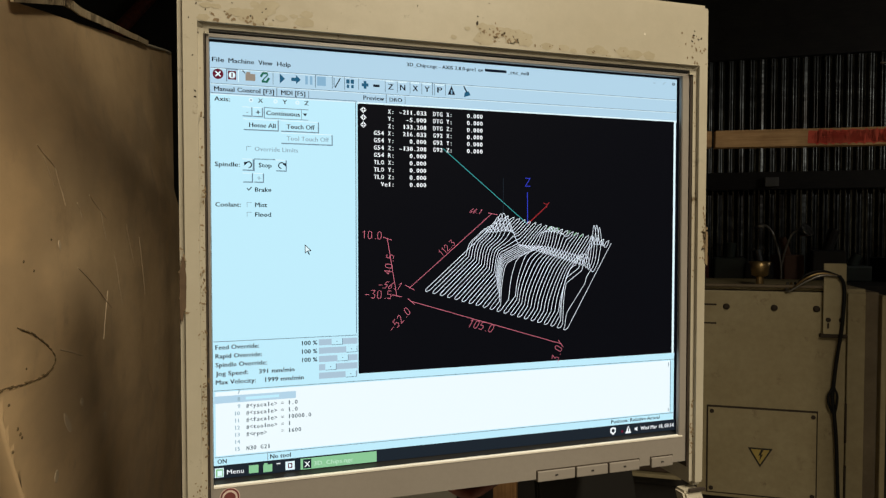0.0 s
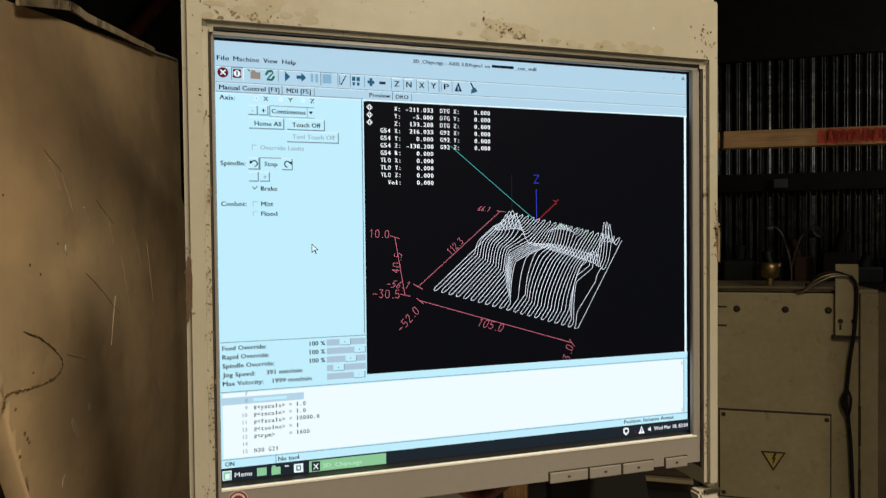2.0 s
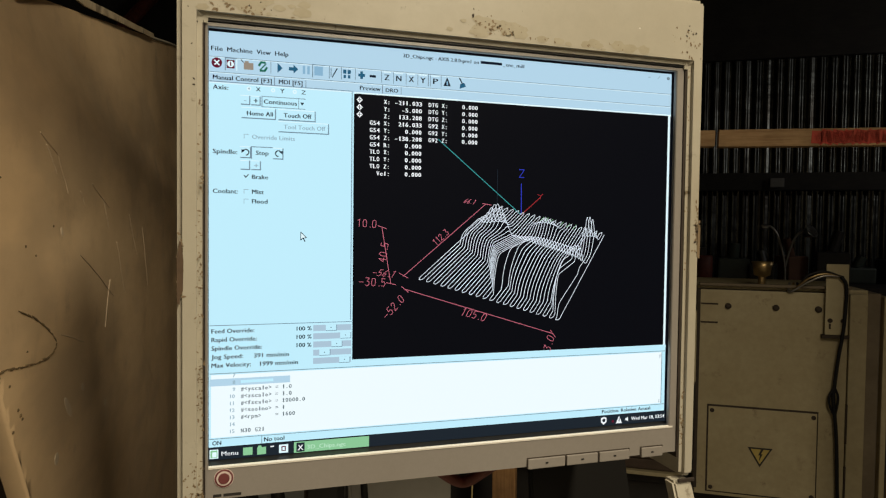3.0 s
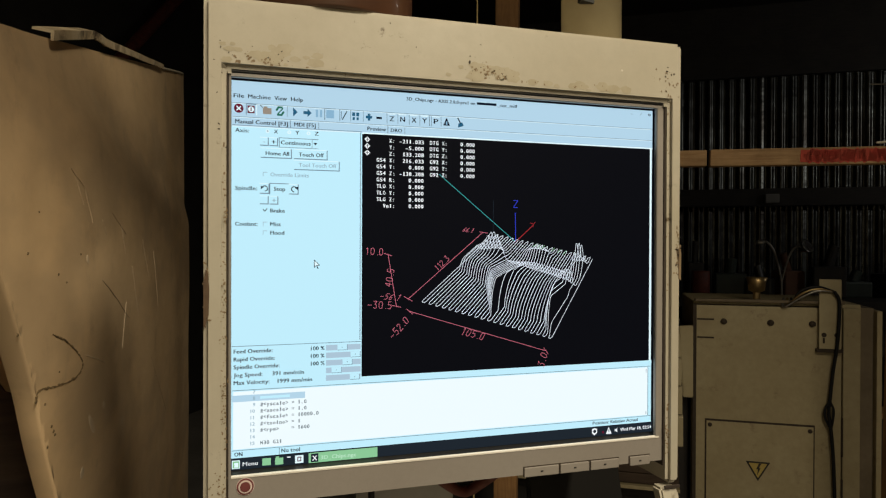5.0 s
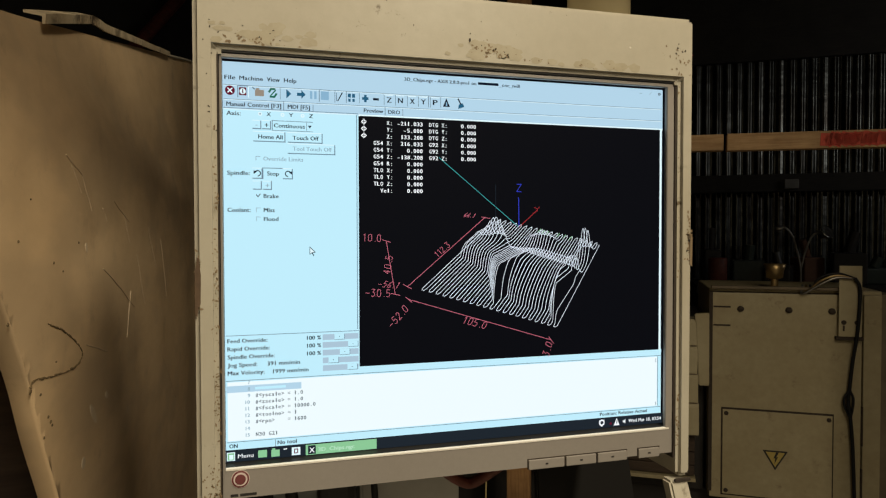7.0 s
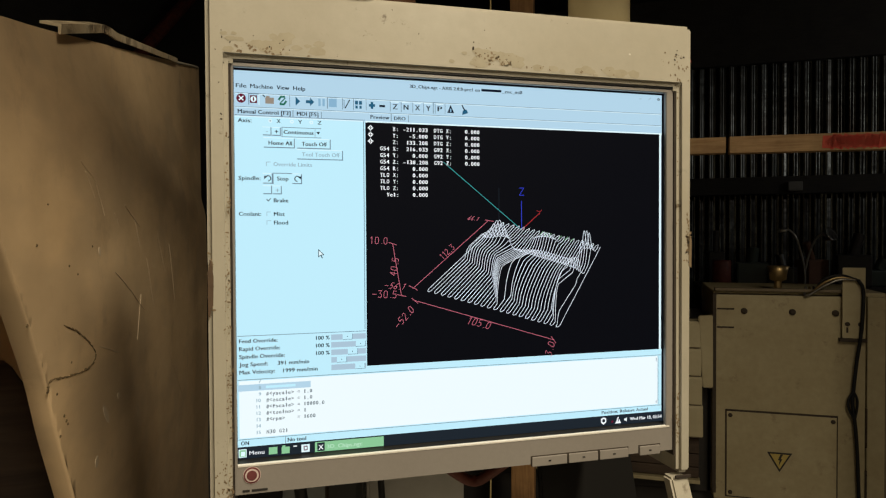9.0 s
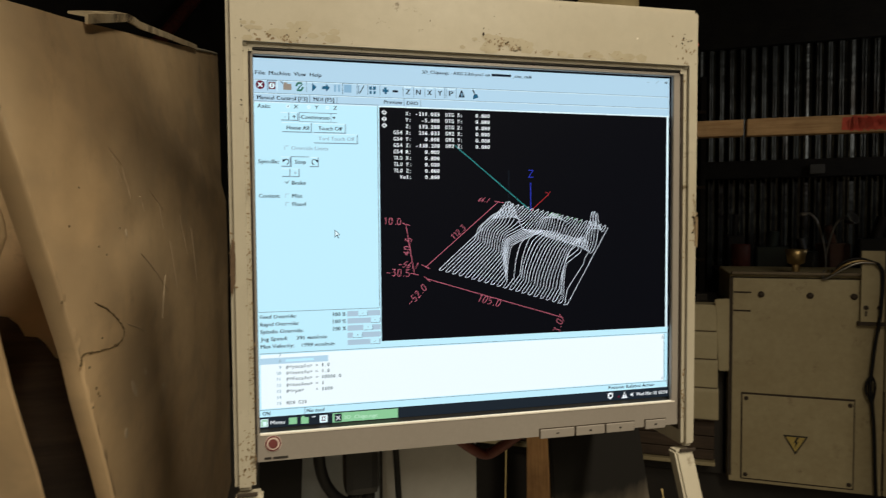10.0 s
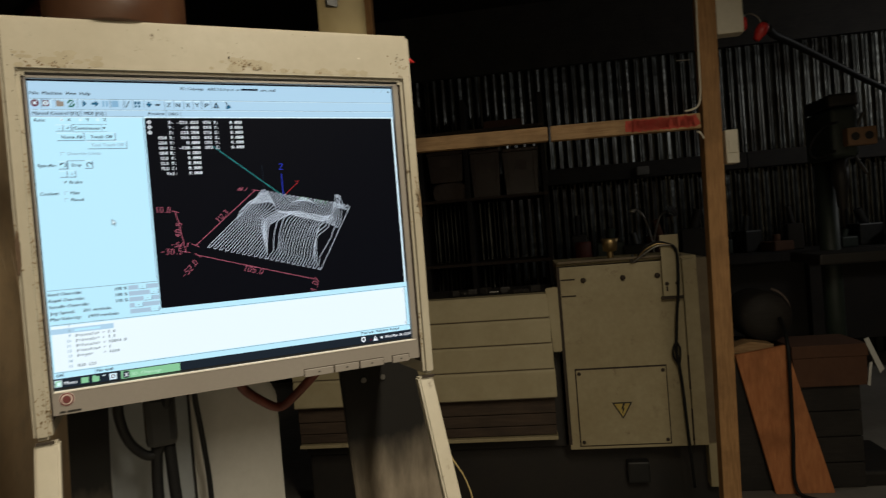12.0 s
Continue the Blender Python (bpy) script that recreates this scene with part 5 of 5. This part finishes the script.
def tub(u0, u1, z0, z1):
    """A brown storage tub with a rim, ribs at the corners and a pale label."""
    ob = thing("storage_tub", "brown plastic storage tub with a pale label on the shelf", "storage tub", ROOM @ pose((u0 + u1) / 2, 4.82, z0), group="tubs on the shelf")
    w, h = (u1 - u0) / 2, z1 - z0
    part("tub_body", slab([(-w + 0.02, 0), (w - 0.02, 0), (w - 0.006, h - 0.03), (-w + 0.006, h - 0.03)], "y", 0.0, 0.36, 0.006), TUB, ob)
    part("tub_lid", box(-w, w, -0.012, 0.372, h - 0.0295, h, 0.006), TUB, ob, "overlapping lid")
    part("label", box(-0.045, 0.045, -0.0025, 0.004, h * 0.52, h * 0.74, 0), CARDLABEL, ob, "pale paper label")
    for x in (-w * 0.72, w * 0.72):
        part("rib", box(x - 0.006, x + 0.006, -0.006, 0.004, 0.02, h - 0.032, 0.002), TUB, ob)


tub(-0.50, -0.190, 1.775, 2.035), tub(-0.140, 0.12, 1.6245, 2.02), tub(0.135, 0.44, 1.6245, 2.01)
solo("folded_sack", slab([(-0.46, 1.6245), (-0.19, 1.6245), (-0.188, 1.70), (-0.20, 1.765), (-0.32, 1.774), (-0.45, 1.760), (-0.47, 1.69)], "y", 4.84, 5.14, 0.012), CARDLABEL, "folded pale sack under a tub on the shelf", "sack", ROOM)
solo("flat_carton", box(0.0, 0.33, 4.86, 5.16, 2.1945, 2.262, 0.004), CARDBOARD, "flat brown carton on the top shelf board", "carton", ROOM)
solo("red_tin", lathe([(0.062, 0), (0.066, 0.004), (0.066, 0.19), (0.060, 0.20)], pose(0.74, 4.72, 0.984), 24), REDSTRAP, "dull dark red tin on the work bench", "tin", ROOM, True)
bench = thing("work_bench", "dark cluttered work bench along the wall", "work bench", WALL_AT @ pose(0, 0, 0))
part("bench_top", box(0.62, 4.3, 4.15, 4.85, 0.86, 0.92, 0.004), OLDWOOD, bench)
for u in (0.70, 2.4, 4.2):
    part("bench_leg", box(u - 0.04, u + 0.04, 4.2, 4.28, 0, 0.859, 0.004), OLDWOOD, bench)
part("bench_front", box(0.66, 4.26, 4.29, 4.31, 0.25, 0.859, 0.002), DARKIRON, bench)
for k in range(16):
    u = 0.75 + 0.21 * k + random.uniform(-0.06, 0.06)
    h, w = random.uniform(0.1, 0.42), random.uniform(0.05, 0.11)
    bm = box(-w, w, -0.09, 0.09, 0, h * 0.6, 0.012)
    rod((0, 0, h * 0.6), (random.uniform(-0.05, 0.05), 0, h), w * 0.35, 12, bm)
    solo("bench_tool", bm, (DARKIRON, DARKGREEN, BLACK, CARDBOARD)[k % 4], "dark greasy workshop tool on the bench", "tool", WALL_AT @ pose(u, 4.5 + random.uniform(-0.15, 0.12), 0.9205, 0, 0, random.uniform(-30, 30)), group="tools on the bench")
stand = thing("wire_stand", "small jointed lamp stand with bright metal arms", "lamp stand", ROOM @ pose(1.27, 4.60, 0.984))
part("arm", hose([(0, 0, 0), (0.0, 0, 0.12), (-0.02, 0, 0.24), (-0.055, 0, 0.36), (-0.10, 0, 0.42), (-0.13, 0, 0.415)], 0.008, 8), STEEL, stand, "", True)
part("arm", hose([(0.0, 0, 0.12), (0.03, 0, 0.26), (0.07, 0, 0.36), (0.12, 0, 0.40)], 0.007, 8), STEEL, stand, "", True)
part("shade", lathe([(0.018, 0), (0.05, 0.06), (0.052, 0.066), (0.046, 0.064)], pose(0.115, -0.02, 0.36, 60, 0, 40), 20), CHROME, stand, "bright metal shade", True)
part("lamp_head", box(-0.165, -0.120, -0.03, 0.03, 0.40, 0.43, 0.01), STEEL, stand)
part("foot", lathe([(0.07, -0.0), (0.07, 0.012), (0.02, 0.02)], None, 20), DARKIRON, stand)

# ---- right of the post ----
drill = thing("drill_press", "dark green drill press with a socket box on its side", "drill press", SIDE_AT @ pose(1.78, 2.62, 0))
part("base", box(-0.18, 0.18, -0.25, 0.2, 0, 0.08, 0.015), DARKIRON, drill)
part("column", rod((0, 0.06, 0.08), (0, 0.06, 1.60), 0.045, 24), DARKGREEN, drill, "", True)
part("table", box(-0.17, 0.17, -0.24, 0.12, 1.02, 1.07, 0.01), DARKIRON, drill)
part("head", box(-0.070, 0.05, -0.20, 0.10, 1.50, 1.73, 0.03, None, 4), DARKGREEN, drill, "rounded dark head")
part("belt_cover", box(-0.075, 0.055, -0.205, 0.08, 1.731, 1.79, 0.02, None, 4), DARKIRON, drill)
part("spindle", lathe([(0.035, 1.499), (0.035, 1.38), (0.026, 1.36), (0.022, 1.28), (0.008, 1.26), (0.008, 1.18)], pose(0, -0.1, 0), 20), DARKIRON, drill, "", True)
for a in (0, 120, 240):
    part("feed_handle", rod((0.049, -0.08, 1.56), (0.085, -0.08 + 0.16 * math.cos(radians(a)), 1.56 + 0.16 * math.sin(radians(a))), 0.007, 8), STEEL, drill)
sock = part("socket_box", box(-0.025, 0.095, -0.255, -0.201, 1.545, 1.625, 0.006), TAN, drill, "tan double socket box")
for u in (0.005, 0.062):
    part("socket", lathe([(0.018, 0), (0.018, 0.003)], pose(u, -0.2553, 1.585, 90), 16), BLACK, sock)
solo("leaning_board", slab([(1.222, 0.655), (1.448, 0.690), (1.612, 0.0), (1.355, 0.0)], "y", -0.012, 0.012, 0.003), BOARD, "orange-brown sheet of board leaning near the post", "board", ROOM @ pose(0, 2.50, 0, -1.5, 0, 0))
solo("dark_chest", box(1.16, 1.40, 2.535, 2.66, 0, 0.655, 0.006), OLDWOOD, "dark wooden chest behind the leaning board", "chest", ROOM)
solo("board_offcut", slab([(1.165, 0.668), (1.30, 0.708), (1.41, 0.690), (1.395, 0.6555), (1.18, 0.6555)], "y", 2.54, 2.64, 0.003), TIMBER_X, "pale board offcut lying on the dark chest", "board", ROOM)
solo("floor_cable", hose([(1.47, 2.62, 0.80), (1.462, 2.55, 0.75), (1.452, 2.497, 0.692), (1.447, 2.480, 0.60), (1.440, 2.472, 0.30), (1.432, 2.46, 0.05), (1.50, 2.40, 0.008), (1.75, 2.30, 0.008), (2.1, 2.35, 0.008)], 0.0085), RUBBER, "black cable hanging over the orange board", "cable", ROOM, True)
solo("loose_hose", hose([(1.86, 2.86, 0.012), (2.02, 2.72, 0.012), (2.2, 2.62, 0.012), (2.5, 2.6, 0.012)], 0.012), RUBBER, "black hose lying on the floor", "hose", ROOM, True)
drum = thing("motor_drum", "round black motor housing behind the leaning board", "motor", ROOM @ pose(1.425, 2.80, 0))
part("stand", box(-0.12, 0.12, -0.08, 0.14, 0, 0.67, 0.012), DARKIRON, drum)
part("housing", lathe([(0.07, -0.12), (0.115, -0.11), (0.125, -0.09), (0.125, 0.12), (0.11, 0.15), (0.05, 0.16)], pose(0, 0, 0.80, 90, 0, 0), 32), OLDWOOD, drum, "", True)
part("strap", hose([(0.055, -0.06, 0.930), (0.085, -0.07, 0.912), (0.112, -0.07, 0.885), (0.128, -0.07, 0.85), (0.136, -0.06, 0.80)], 0.007, 8), CARDLABEL, drum, "dull grey band", True)
crate = thing("crate", "dark wooden crate standing on the floor", "crate", ROOM @ pose(0, 0, 0))
for k in range(4):
    part("front_slat", box(1.50, 1.77, 2.54, 2.555, 0.004 + 0.121 * k, 0.119 + 0.121 * k, 0.002), OLDWOOD, crate)
    part("side_slat", box(1.755, 1.77, 2.556, 2.76, 0.004 + 0.121 * k, 0.119 + 0.121 * k, 0.002), OLDWOOD, crate)
part("crate_body", box(1.505, 1.754, 2.556, 2.755, 0, 0.4865, 0.004), OLDWOOD, crate)
carton = thing("cardboard_box", "red-brown cardboard box on the crate", "box", ROOM @ pose(0, 0, 0))
part("carton_body", box(1.475, 1.795, 2.51, 2.77, 0.4875, 0.622, 0.004), CARDBOARD, carton)
part("carton_lid", box(1.47, 1.80, 2.504, 2.776, 0.6225, 0.680, 0.004), CARDBOARD, carton, "shallow cardboard lid")
solo("paper_sheet", slab([(-0.030, 0.085), (-0.010, 0.092), (0.048, -0.055), (0.030, -0.075)], "y", 0, 0.0015), PAPER, "white paper hanging off the cardboard box", "paper", ROOM @ pose(1.812, 2.50, 0.615))
solo("paper_scrap", slab([(-0.016, -0.055), (-0.004, -0.060), (0.012, 0.052), (0.0, 0.046)], "y", 0, 0.0015), PAPER, "white paper scrap beside the cardboard box", "paper", ROOM @ pose(1.800, 2.499, 0.545))
solo("roof_brace", rod((-2.9, 2.80, 2.41), (-2.9, 3.66, 3.298), 0.042, 12), REDSTRAP, "dark red steel brace under the roof", "brace", SIDE_AT)
